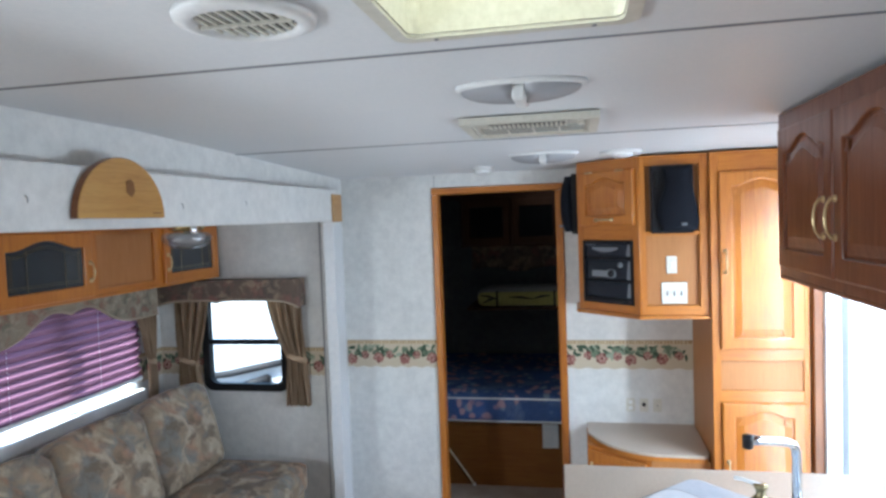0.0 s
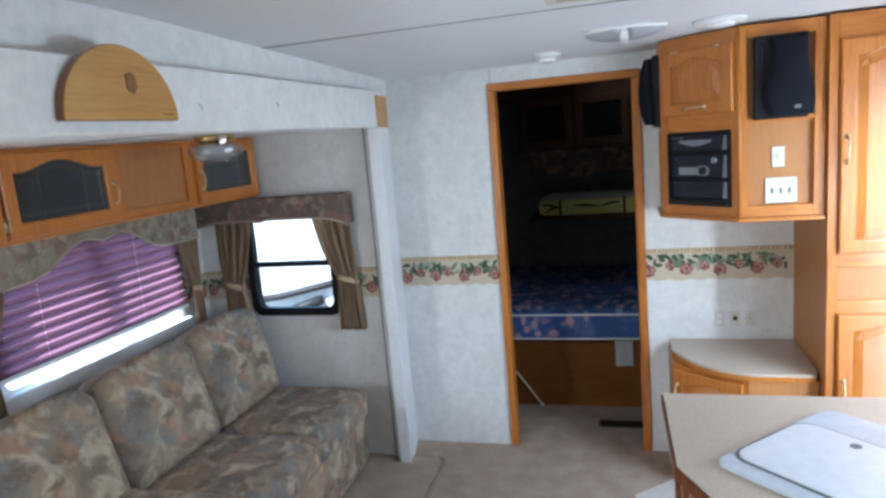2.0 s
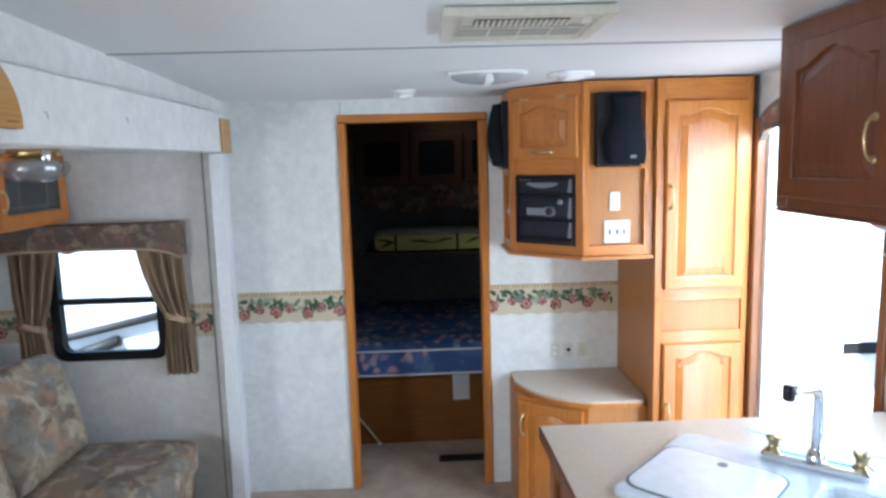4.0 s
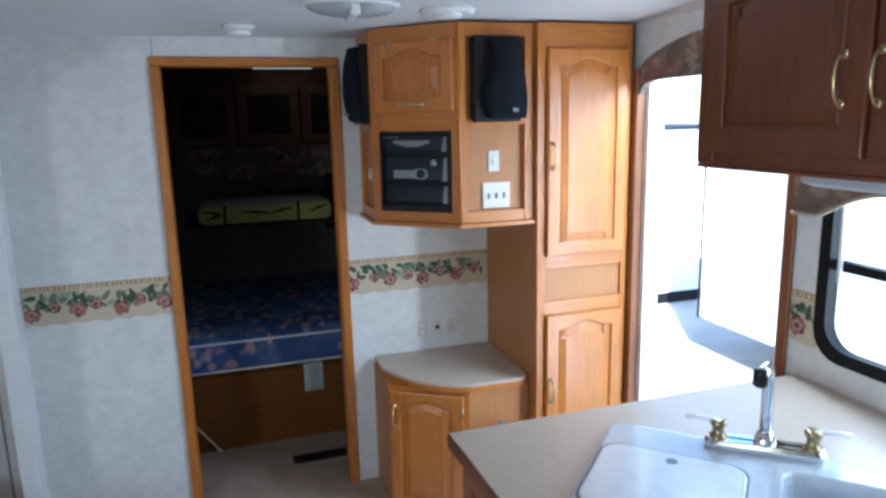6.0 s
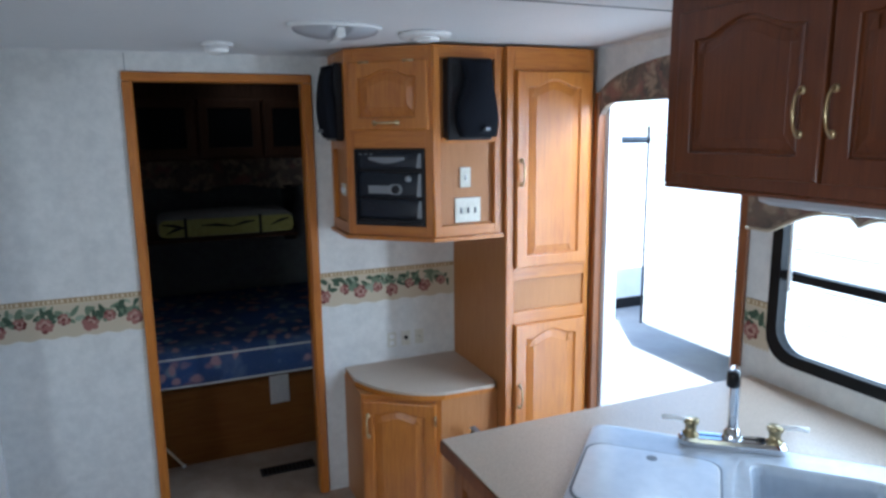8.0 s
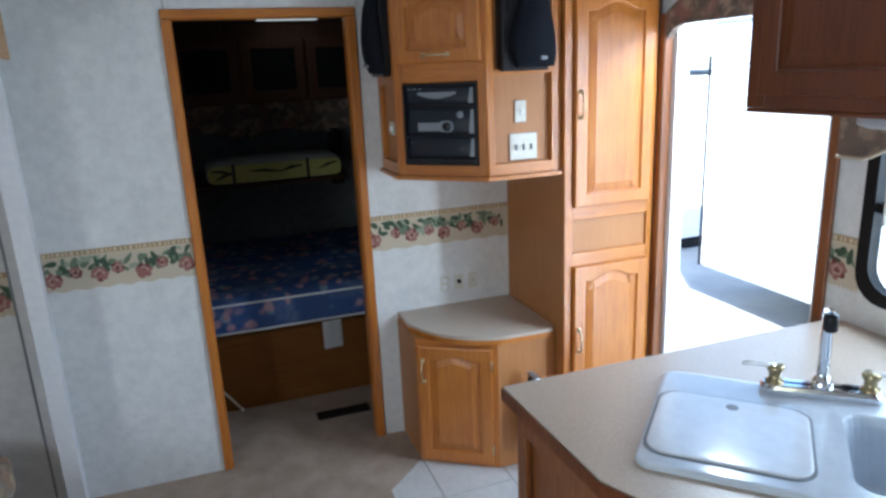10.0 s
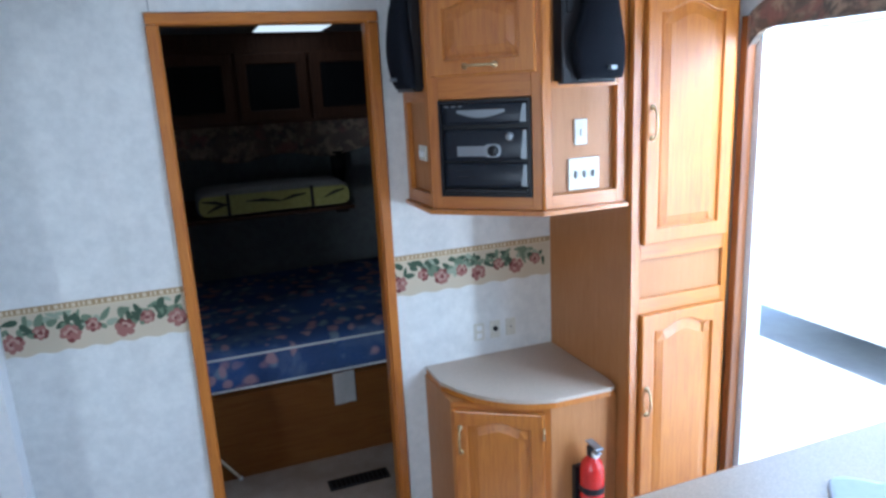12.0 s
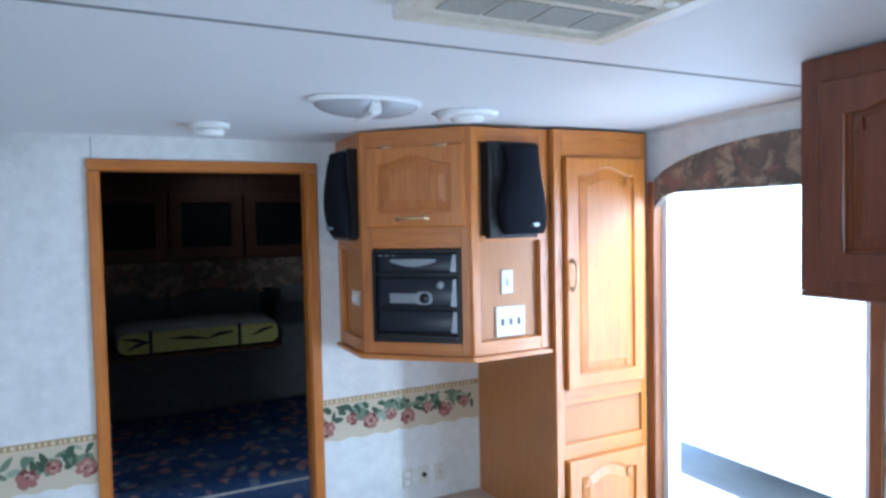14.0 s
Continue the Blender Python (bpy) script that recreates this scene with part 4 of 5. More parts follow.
# The board's shadowed side is put into this brown edge piece.
part("shade_edge", prism([(p[0] * 1.008, p[1] * 1.008) for p in _pts[1:]], 0.0004, 0.0195, "yz"), OAK_MID_SHADE, board, "brown edge, darkened for shade")
part("printed_mark", prism([(0.010, 0.072), (0.030, 0.060), (0.045, 0.075), (0.042, 0.100), (0.030, 0.110), (0.010, 0.105)], 0.0222, 0.0235, "yz"), PRINT_BROWN, board, "dark printed mark")
part("printed_line", B((0.0222, 0.0232, 0.125, 0.165, 0.012, 0.016)), PRINT_BROWN, board)

lamp = thing("slide_ceiling_lamp", pose(-1.60, 2.762, SLIDE_C), "brass ceiling lamp with a ribbed glass bowl", "lamp")
part("canopy", lathe([(0.075, 0.0), (0.078, -0.012), (0.070, -0.024), (0.050, -0.030)], 28), BRASS, lamp, smooth=True)
_bm = bmesh.new()
_rings = []
for _r, _z in ((0.076, -0.034), (0.096, -0.042), (0.102, -0.054), (0.099, -0.070), (0.084, -0.088), (0.054, -0.102), (0.015, -0.108)):
    _rings.append([((_r + 0.0016 * (k % 2)) * math.cos(2 * math.pi * k / 48), (_r + 0.0016 * (k % 2)) * math.sin(2 * math.pi * k / 48), _z) for k in range(48)])
loft(_bm, _rings, False, True)
part("bowl", _bm, LAMP_GLASS, lamp, "clear ribbed glass bowl", smooth=True)
part("inner_bowl", lathe([(0.060, -0.034), (0.082, -0.054), (0.068, -0.084), (0.012, -0.100)], 28), LAMP_LENS, lamp, smooth=True)
part("bulb", lathe([(0.010, -0.03), (0.014, -0.05), (0.020, -0.066), (0.012, -0.082)], 14), WHITE_PLASTIC, lamp, smooth=True)
part("switch_knob", lathe([(0.013, 0), (0.016, -0.012), (0.016, -0.034), (0.008, -0.042)], 16, m=Matrix.Translation((0.062, -0.045, -0.004))), CHROME, lamp, smooth=True)


def rv_window(name, m, w, h, bar, label, r=0.07, fw=0.03, depth=0.05, tone=None):
    """A framed window in its hole. Local x across, z up from the lower left, y outwards (0: inner wall face)."""
    tone = tone or RUBBER
    root = thing(name, m, label, "window", kind="structure")
    o = round_rect(-0.015, w + 0.015, -0.015, h + 0.015, r)
    i = round_rect(fw, w - fw, fw, h - fw, max(0.02, r - fw * 0.6))
    part("frame", ring_prism(o, i, -0.012, -0.0005), tone, root)
    o2 = round_rect(0.003, w - 0.003, 0.003, h - 0.003, r - 0.004)
    part("frame", ring_prism(o2, round_rect(fw * 0.7, w - fw * 0.7, fw * 0.7, h - fw * 0.7, max(0.02, r - fw * 0.6)), 0.0, depth), tone, root)
    if bar:
        part("bar", B((fw, w - fw, -0.010, 0.022, bar - 0.014, bar + 0.014), bev=0.003), tone, root)
    pane = part("pane", prism(round_rect(fw * 0.6, w - fw * 0.6, fw * 0.6, h - fw * 0.6, max(0.02, r - fw * 0.5)), 0.024, 0.028, "xz"), PANE, root, "clear glass")
    pane.visible_shadow = False
    return root


kw = rv_window("window_1", pose(EAST, 2.40, 0.985, 0, 0, -90), 1.15, 0.635, 0.262, "black framed kitchen window above the counter", r=0.09, fw=0.022, depth=0.035)
part("latch_rod", tube([(0.062, -0.018, 0.22), (0.058, -0.018, 0.46)], 0.006, 8), WHITE_PLASTIC, kw, "white latch rod", smooth=True)
rv_window("window_2", pose(-2.075, SLIDE_N, 0.825), 0.50, 0.56, 0.268, "small black framed window with a tilting lower pane", r=0.06, fw=0.028)
rv_window("window_3", pose(SLIDE_W, 2.30, 0.86, 0, 0, 90), 1.07, 0.56, 0.0, "wide window behind a purple pleated blind", r=0.06, fw=0.03, tone=WHITE_TRIM)


def scallop(parent, x0, x1, ztop, shape, y, thick, material, name="face", n=48, cord=None):
    """A cloth valance board whose lower edge follows shape(u), u from 0 to 1."""
    pts = [(x0 + (x1 - x0) * k / n, shape(k / n)) for k in range(n + 1)]
    part(name, prism(pts + [(x1, ztop), (x0, ztop)], y, y + thick, "xz"), material, parent)
    bm = bmesh.new()
    add_tube(bm, [(p[0], y, p[1]) for p in pts], 0.006, 6)
    part("piping", bm, cord or PIPING, parent, "corded edge", smooth=True)


def twin_hump(lo, hi, cusp):
    def shape(u):
        s = abs(2 * u - 1)
        rise = math.exp(-((s - 0.16) / 0.26) ** 2) if s > 0.16 else cusp + (1 - cusp) * math.sin(math.pi / 2 * s / 0.16)
        return lo + (hi - lo) * rise
    return shape


# valance and blind of the wide slide-out window (local x = +y of the room, y into the wall)
val3 = thing("window_valance", pose(-2.255, 2.18, 0, 0, 0, 90), "beige floral scalloped valance under the overhead cabinets", "valance")
scallop(val3, 0.0, 1.29, OZ0 - 0.006, twin_hump(1.285, 1.402, 0.82), 0.0, 0.02, VALANCE_CLOTH)
part("return", B((1.272, 1.29, 0.02, 0.103, 1.285, OZ0 - 0.008)), VALANCE_CLOTH, val3)
blind = thing("pleated_blind", pose(-2.318, 2.305, 0, 0, 0, 90), "purple pleated blind lowered most of the way", "blind")
for _x0, _x1 in ((-0.03, 0.5335), (0.5285, 1.075)):
    _bm = bmesh.new()
    _zs = [1.43 - 0.0215 * k for k in range(23)]
    loft(_bm, [[(_x0, 0.016 if k % 2 else -0.012, z - (0.006 if k % 2 else 0)), (_x1, 0.016 if k % 2 else -0.012, z - (0.006 if k % 2 else 0))] for k, z in enumerate(_zs)], closed=False)
    part("pleated_cloth", _bm, BLIND, blind)
    part("bottom_rail", B((_x0, _x1, -0.014, 0.014, 0.936, 0.957), bev=0.004), WHITE_TRIM, blind, "white bottom rail")
for _x in (0.20, 0.75):
    for _k in range(22):
        part("cord", tube([(_x, -0.0135, 1.418 - 0.0215 * _k), (_x, -0.0135, 1.409 - 0.0215 * _k)], 0.0009, 5), WHITE_TRIM, blind, "pale lift cord")
part("headrail", B((0.0, 1.062, -0.014, 0.014, 1.43, 1.45)), WHITE_TRIM, blind)
part("mullion", B((0.512, 0.552, 0.002, 0.03, 0.105, 0.54)), RUBBER, bpy.data.objects["window_3"], "dark centre mullion")
sill = whole("window_sill", B((SLIDE_W + 0.002, -2.300, 2.26, 3.40, 0.815, 0.880), bev=0.006), WHITE_TRIM, "white sill ledge below the wide window", "sill", kind="structure")


def curtain(name, m, tops, waist, foot, label, group, fold=0.020, n=45):
    """A tied-back curtain: rows of (z, x0, x1) from top to foot, pleated in y."""
    rows = []
    root = thing(name, m, label, "curtain", group)
    for z, x0, x1 in tops:
        rows.append([(x0 + (x1 - x0) * k / n, fold * (0.4 + 0.6 * min(1, (x1 - x0) / 0.12)) * (0.75 * math.sin(k * 2 * math.pi / 9 + 1.5 * math.sin(z * 5 + k * 0.09)) + 0.45 * math.sin(k * 2 * math.pi / 5.3 + 2.2 * math.sin(z * 7))), z) for k in range(n + 1)])
    bm = bmesh.new()
    loft(bm, rows, closed=False)
    bmesh.ops.solidify(bm, geom=bm.faces[:], thickness=0.002)
    part("cloth", bm, CURTAIN, root, smooth=True)
    z, x0, x1 = waist
    _r = (x1 - x0) / 2 + 0.006
    part("tie", lathe([(_r * 0.90, -0.014), (_r * 0.97, -0.008), (_r, 0.0), (_r * 0.97, 0.008), (_r * 0.90, 0.014)], 24, 1.0, 0.020 / _r), CURTAIN, root, "tan tie-back band",
         pose((x0 + x1) / 2, 0, z, 0, 16, 0), True)
    return root


def swoop(z_top, z_low, tops, waist, foot, count=22):
    """Rows between three spans (x0, x1): at the top, at the tie and at the foot."""
    rows, zt = [], waist[0]
    for k in range(count + 1):
        z = z_top + (z_low - z_top) * k / count
        if z > zt:
            t = ((z_top - z) / (z_top - zt)) ** 1.6
            a, b = tops, waist[1:]
        else:
            t = ((zt - z) / (zt - z_low)) ** 0.8
            a, b = waist[1:], foot
        rows.append((z, a[0] + (b[0] - a[0]) * t, a[1] + (b[1] - a[1]) * t))
    return rows


curtain("curtain", pose(0, SLIDE_N - 0.035, 0), swoop(1.36, 0.738, (-1.672, -1.448), (1.01, -1.552, -1.438), (-1.562, -1.430)), (1.01, -1.552, -1.438), None,
        "tan tied-back curtain beside the small window", "tied-back curtains")
curtain("curtain", pose(0, SLIDE_N - 0.035, 0), swoop(1.36, 0.760, (-2.25, -2.015), (0.985, -2.225, -2.105), (-2.22, -2.085)), (0.985, -2.225, -2.105), None,
        "tan tied-back curtain in the slide-out corner", "tied-back curtains")
curtain("curtain", pose(-2.29, 0, 0, 0, 0, 90), swoop(1.30, 0.80, (3.350, 3.475), (1.02, 3.42, 3.475), (3.40, 3.475)), (1.02, 3.42, 3.475), None,
        "narrow tan curtain at the blind's edge", "tied-back curtains")
curtain("curtain", pose(-2.29, 0, 0, 0, 0, 90), swoop(1.31, 0.80, (2.20, 2.335), (1.02, 2.195, 2.25), (2.195, 2.27)), (1.02, 2.195, 2.25), None,
        "narrow tan curtain at the blind's edge", "tied-back curtains")
val2 = thing("window_valance", pose(0, SLIDE_N - 0.095, 0), "brown floral box valance over the small window, darkened for shade", "valance")
scallop(val2, -2.345, -1.443, 1.458, lambda u: 1.345 - 0.045 * (abs(2 * u - 1) ** 6) + 0.012 * math.exp(-((u - 0.45) / 0.03) ** 2) * -1, 0.0, 0.016, VALANCE_SHADED)
part("return", B((-1.459, -1.443, 0.0165, 0.094, 1.305, 1.4575)), VALANCE_SHADED, val2)
part("top", B((-2.345, -1.4595, 0.0165, 0.094, 1.446, 1.4575)), VALANCE_SHADED, val2)

# sofa along the slide-out wall
sofa = thing("sofa", pose(-1.42, 0, 0.024), "three-seat sofa in faded floral tapestry cloth", "sofa")
SY0, SY1 = 1.84, 3.535
part("base", cushion(0.40, (SY1 - SY0) / 2, 0.145, 0.03, 14), SOFA_CLOTH, sofa, "upholstered base", pose(-0.425, (SY0 + SY1) / 2, 0.15), True)
part("back_frame", cushion(0.12, (SY1 - SY0) / 2 + 0.02, 0.36, 0.05, 10), SOFA_CLOTH, sofa, "upholstered back", pose(-0.795, (SY0 + SY1) / 2, 0.385), True)
_edges = (1.86, 2.41, 2.98, 3.53)
for _a, _b in zip(_edges, _edges[1:]):
    _w = (_b - _a) / 2 - 0.003
    part("seat_cushion", cushion(0.275, _w, 0.080, 0.045, 14, (0.0, 0.0, 0.016), [(-0.02, -0.10), (-0.02, 0.10), (0.12, 0.0), (-0.15, 0.0)], 2, 0.006, 0.05), SOFA_CLOTH, sofa, "", pose(-0.268, (_a + _b) / 2, 0.356 if _a > 2 else 0.408), True)
    _tufts = [(y, z) for z, row in ((0.08, (-0.16, 0.0, 0.16)), (-0.06, (-0.08, 0.08)), (0.175, (-0.08, 0.08))) for y in row]
    part("back_cushion", cushion(0.095, _w, 0.235, 0.065, 26, (0.034, 0.0, 0.022), _tufts, 0, 0.040, 0.042), SOFA_CLOTH, sofa, "buttoned back cushion",
         pose(-0.615, (_a + _b) / 2, 0.628, 0, -15, 0), True)

# ---- kitchen ----
COUNTER = [(-0.005, 2.470), (0.004, 2.036), (0.076, 1.882), (0.500, 1.455), (0.500, -0.60), (EAST - 0.001, -0.60), (EAST - 0.001, 2.470)]
U, V = Vector((0.70711, -0.70711, 0)), Vector((0.70711, 0.70711, 0))
S0 = Vector((0.085, 2.050, TOP))
SINK = Matrix(((U.x, V.x, 0, S0.x), (U.y, V.y, 0, S0.y), (0, 0, 1, TOP), (0, 0, 0, 1)))
counter = thing("countertop", HOME, "beige speckled laminate counter with an oak edge", "countertop")


def slab_with_hole(outline, hole, z0, z1):
    """A flat slab with one hole, joined by two cuts."""
    bm = bmesh.new()
    for z in (z0, z1):
        o = [bm.verts.new((*p, z)) for p in outline]
        i = [bm.verts.new((*p, z)) for p in hole]
        edges = [bm.edges.new((r[k], r[(k + 1) % len(r)])) for r in (o, i) for k in range(len(r))]
        bmesh.ops.triangle_fill(bm, edges=edges, use_beauty=True)
    bm.verts.ensure_lookup_table()
    n, m = len(outline), len(hole)
    v = bm.verts[:]
    for start, count in ((0, n), (n, m)):
        for k in range(count):
            a, b = v[start + k], v[start + (k + 1) % count]
            c, d = v[n + m + start + (k + 1) % count], v[n + m + start + k]
            bm.faces.new((a, b, c, d))
    return bm


def sink_points(pts):
    return [tuple((SINK @ Vector((a, b, 0)))[:2]) for a, b in pts]


_hole = sink_points([(0.02, 0.02), (0.70, 0.02), (0.70, 0.43), (0.02, 0.43)])
part("laminate", slab_with_hole(COUNTER, _hole, TOP - 0.032, TOP), LAMINATE, counter)
_bm = bmesh.new()
for _p, _q in zip(COUNTER[:5], COUNTER[1:5]):
    _a, _b = Vector(_p), Vector(_q)
    _n = Vector((-(_b - _a).y, (_b - _a).x)).normalized() * -0.006
    _e = (_b - _a).normalized() * 0.001
    add_prism(_bm, [tuple(_a - _e), tuple(_b + _e), tuple(_b + _e + _n), tuple(_a - _e + _n)], TOP - 0.036, TOP - 0.004)
part("edge_strip", _bm, OAK_RED_SHADED, counter, "brown oak edge strip")
part("back_edge", B((-0.005, EAST - 0.001, 2.4705, 2.477, TOP - 0.036, TOP - 0.004)), OAK_ACROSS, counter)

base_cab = thing("kitchen_base_cabinet", HOME, "oak peninsula base cabinet below the sink, browned for shade", "cabinet")
_in = [(0.036, 2.445), (0.040, 2.052), (0.102, 1.920), (0.545, 1.476), (0.545, -0.60), (EAST - 0.002, -0.60), (EAST - 0.002, 2.445)]
part("carcass", ring_prism(_in, [(0.06, 2.42), (0.064, 2.058), (0.12, 1.942), (0.57, 1.49), (0.57, -0.58), (EAST - 0.02, -0.58), (EAST - 0.02, 2.42)], 0.09, TOP - 0.037, "xy"), OAK_MID_SHADE, base_cab)
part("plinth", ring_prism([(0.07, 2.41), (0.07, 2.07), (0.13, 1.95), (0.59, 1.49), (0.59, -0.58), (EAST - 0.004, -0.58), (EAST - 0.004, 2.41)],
                          [(0.09, 2.39), (0.09, 2.08), (0.15, 1.97), (0.61, 1.50), (0.61, -0.56), (EAST - 0.02, -0.56), (EAST - 0.02, 2.39)], -0.005, 0.089, "xy"), OAK_RED_SHADED, base_cab)
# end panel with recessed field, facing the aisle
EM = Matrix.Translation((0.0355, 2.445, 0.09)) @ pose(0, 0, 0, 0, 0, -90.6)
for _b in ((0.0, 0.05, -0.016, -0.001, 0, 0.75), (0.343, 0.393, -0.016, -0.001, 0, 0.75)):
    part("stile", B(_b, bev=0.0015), OAK_MID_SHADE, base_cab, m=EM)
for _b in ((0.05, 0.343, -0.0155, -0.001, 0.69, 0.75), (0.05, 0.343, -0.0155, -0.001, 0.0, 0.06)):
    part("rail", B(_b, bev=0.0015), OAK_MID_SHADE, base_cab, m=EM)
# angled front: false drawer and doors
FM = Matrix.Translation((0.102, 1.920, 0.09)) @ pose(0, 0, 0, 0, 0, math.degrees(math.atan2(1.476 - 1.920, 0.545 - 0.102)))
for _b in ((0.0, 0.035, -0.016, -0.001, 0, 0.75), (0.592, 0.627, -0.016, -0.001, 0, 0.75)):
    part("stile", B(_b, bev=0.0015), OAK_MID_SHADE, base_cab, m=FM)
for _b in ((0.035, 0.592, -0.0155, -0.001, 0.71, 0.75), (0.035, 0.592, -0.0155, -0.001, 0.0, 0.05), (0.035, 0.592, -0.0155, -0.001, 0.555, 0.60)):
    part("rail", B(_b, bev=0.0015), OAK_MID_SHADE, base_cab, m=FM)
raised_door(base_cab, 0.022, 0.592, 0.583, 0.132, 0.0, 0.030, face=-0.034, handle=(0.29, 0.066, True), material=OAK_MID_SHADE, base=FM)
raised_door(base_cab, 0.022, 0.035, 0.288, 0.535, 0.03, 0.052, face=-0.034, handle=(0.262, 0.45, False), material=OAK_MID_SHADE, base=FM)
raised_door(base_cab, 0.317, 0.035, 0.288, 0.535, 0.03, 0.052, face=-0.034, handle=(0.026, 0.45, False), material=OAK_MID_SHADE, base=FM)

# sink, set across the corner
SW, SD = 0.72, 0.45
sink = thing("kitchen_sink", SINK, "white double sink with a cover board on one bowl", "sink")
_bm = bmesh.new()
_ro, _B1, _B2 = round_rect(0, SW, 0, SD, 0.035), (0.022, 0.313, 0.054, 0.318), (0.385, 0.690, 0.050, 0.360)


def rect_ring(bm, o, i, z_o, z_i):
    loft(bm, [[(p[0], p[1], z_o) for p in o], [(p[0], p[1], z_i) for p in i]])


loft(_bm, [[(p[0], p[1], z) for p in round_rect(d, SW - d, d, SD - d, 0.035)] for d, z in ((0.0, 0.0006), (0.0, 0.008), (0.003, 0.012), (0.010, 0.013))])
_flat_z = 0.013


def fill_between(bm, outer, holes, z):
    edges = []
    for line in (outer, *holes):
        vs = [bm.verts.new((*p, z)) for p in line]
        edges += [bm.edges.new((vs[k], vs[(k + 1) % len(vs)])) for k in range(len(vs))]
    bmesh.ops.triangle_fill(bm, edges=edges, use_beauty=True)


_h1, _h2 = round_rect(*_B1, 0.045), round_rect(*_B2, 0.045)
fill_between(_bm, round_rect(0.010, SW - 0.010, 0.010, SD - 0.010, 0.035), (_h1, _h2), _flat_z)
for _x0, _x1, _y0, _y1 in (_B1, _B2):
    loft(_bm, [[(p[0], p[1], z) for p in round_rect(_x0 + d, _x1 - d, _y0 + d, _y1 - d, 0.045)] for d, z in ((0, 0.013), (0.003, 0.008), (0.007, -0.01), (0.022, -0.14), (0.045, -0.150), (0.10, -0.152))], False, True)
bmesh.ops.remove_doubles(_bm, verts=_bm.verts[:], dist=1e-5)
part("basin", _bm, SINK_SHADED, sink)
part("drain", lathe([(0.040, -0.151), (0.040, -0.147), (0.030, -0.146), (0.012, -0.149)], 24, m=Matrix.Translation((0.537, 0.205, 0))), CHROME, sink, smooth=True)
cover = thing("sink_cover_board", SINK @ pose(0.0, 0.0, 0.0134), "white plastic cover board lying on the sink", "cutting board")
_x0, _x1, _y0, _y1 = 0.010, 0.324, 0.043, 0.328
_bm = bmesh.new()
loft(_bm, [[(p[0], p[1], z) for p in round_rect(_x0 + d, _x1 - d, _y0 + d, _y1 - d, 0.045)] for d, z in ((0.003, 0), (0.003, 0.003), (0.005, 0.0042), (0.009, 0.0046), (0.03, 0.0048))], True, True)
part("slab", _bm, SINK_WHITE, cover)
part("groove", ring_prism(round_rect(_x0 - 0.003, _x1 + 0.003, _y0 - 0.003, _y1 + 0.003, 0.047), round_rect(_x0 + 0.0028, _x1 - 0.0028, _y0 + 0.0028, _y1 - 0.0028, 0.043), -0.0001, 0.0015, "xy"), GROOVE, cover, "grey joint round the board")
part("finger_hole", lathe([(0.013, 0.0047), (0.013, 0.0056), (0.011, 0.0056)], 20, m=Matrix.Translation((0.168, 0.285, 0))), GROOVE, cover, "dark finger hole")

tap = thing("kitchen_faucet", pose(0.634, 2.106, TOP + 0.0135, 0, 0, -38), "chrome deck faucet with brass-collared lever handles", "faucet")
_bm = bmesh.new()
loft(_bm, [[(p[0], p[1], z) for p in round_rect(-0.128 + d, 0.128 - d, -0.029 + d, 0.029 - d, 0.024)] for d, z in ((0, 0), (0, 0.014), (0.006, 0.022), (0.010, 0.023))], True, True)
part("deck_plate", _bm, CHROME, tap)
_arc = [(0, 0, 0.02), (0, 0, 0.10), (0, 0, 0.165), (-0.001, -0.004, 0.190), (-0.004, -0.017, 0.207), (-0.008, -0.040, 0.217), (-0.016, -0.085, 0.229), (-0.028, -0.145, 0.244), (-0.038, -0.195, 0.256)]
part("spout", tube(_arc, [0.014, 0.0135, 0.0125, 0.0125, 0.0125, 0.0125, 0.0125, 0.0125, 0.013], 14), CHROME, tap, smooth=True)
part("spout_tip", lathe([(0.013, 0.008), (0.014, 0.0), (0.014, -0.024), (0.010, -0.028)], 16, m=Matrix.Translation((-0.040, -0.202, 0.262))), BLACK, tap, "dark aerator tip", smooth=True)
part("spout_collar", lathe([(0.024, 0.02), (0.024, 0.03), (0.018, 0.045), (0.014, 0.05)], 18), CHROME, tap, smooth=True)
for _s in (-1, 1):
    _m = Matrix.Translation((_s * 0.098, 0, 0))
    _hb = part("handle_base", lathe([(0.021, 0.02), (0.021, 0.027), (0.013, 0.032), (0.014, 0.048), (0.019, 0.054), (0.020, 0.064), (0.015, 0.067)], 18), BRASS_AGED, tap, "polished brass handle", _m, True)
    part("lever", tube([(0, 0, 0.060), (_s * 0.020, -0.004, 0.064), (_s * 0.045, -0.008, 0.068), (_s * 0.072, -0.010, 0.067)], [0.008, 0.006, 0.006, 0.007], 8), ACRYLIC, _hb, "pale lever", smooth=True)

# wall cabinets over the counter (local x = -y of the room, y into the wall)
UX, UZ = 0.700, 1.532
upper = thing("kitchen_wall_cabinet", pose(UX, 2.470, UZ, 0, 0, -90), "red-brown oak wall cabinets with cathedral doors, darkened as backlit", "cabinet")
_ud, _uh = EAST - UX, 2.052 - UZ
part("carcass", B((0.004, 2.2, 0.022, _ud - 0.002, 0.008, _uh)), OAK_RED_SHADED, upper)
part("bottom", B((0.0, 2.2, 0.0, _ud - 0.002, -0.004, 0.0075), bev=0.002), OAK_RED_SHADED, upper)
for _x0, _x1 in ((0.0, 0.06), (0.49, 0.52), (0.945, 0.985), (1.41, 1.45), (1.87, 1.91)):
    part("stile", B((_x0, _x1, 0, 0.021, 0.0085, _uh - 0.0005), bev=0.001), OAK_RED_SHADED, upper)
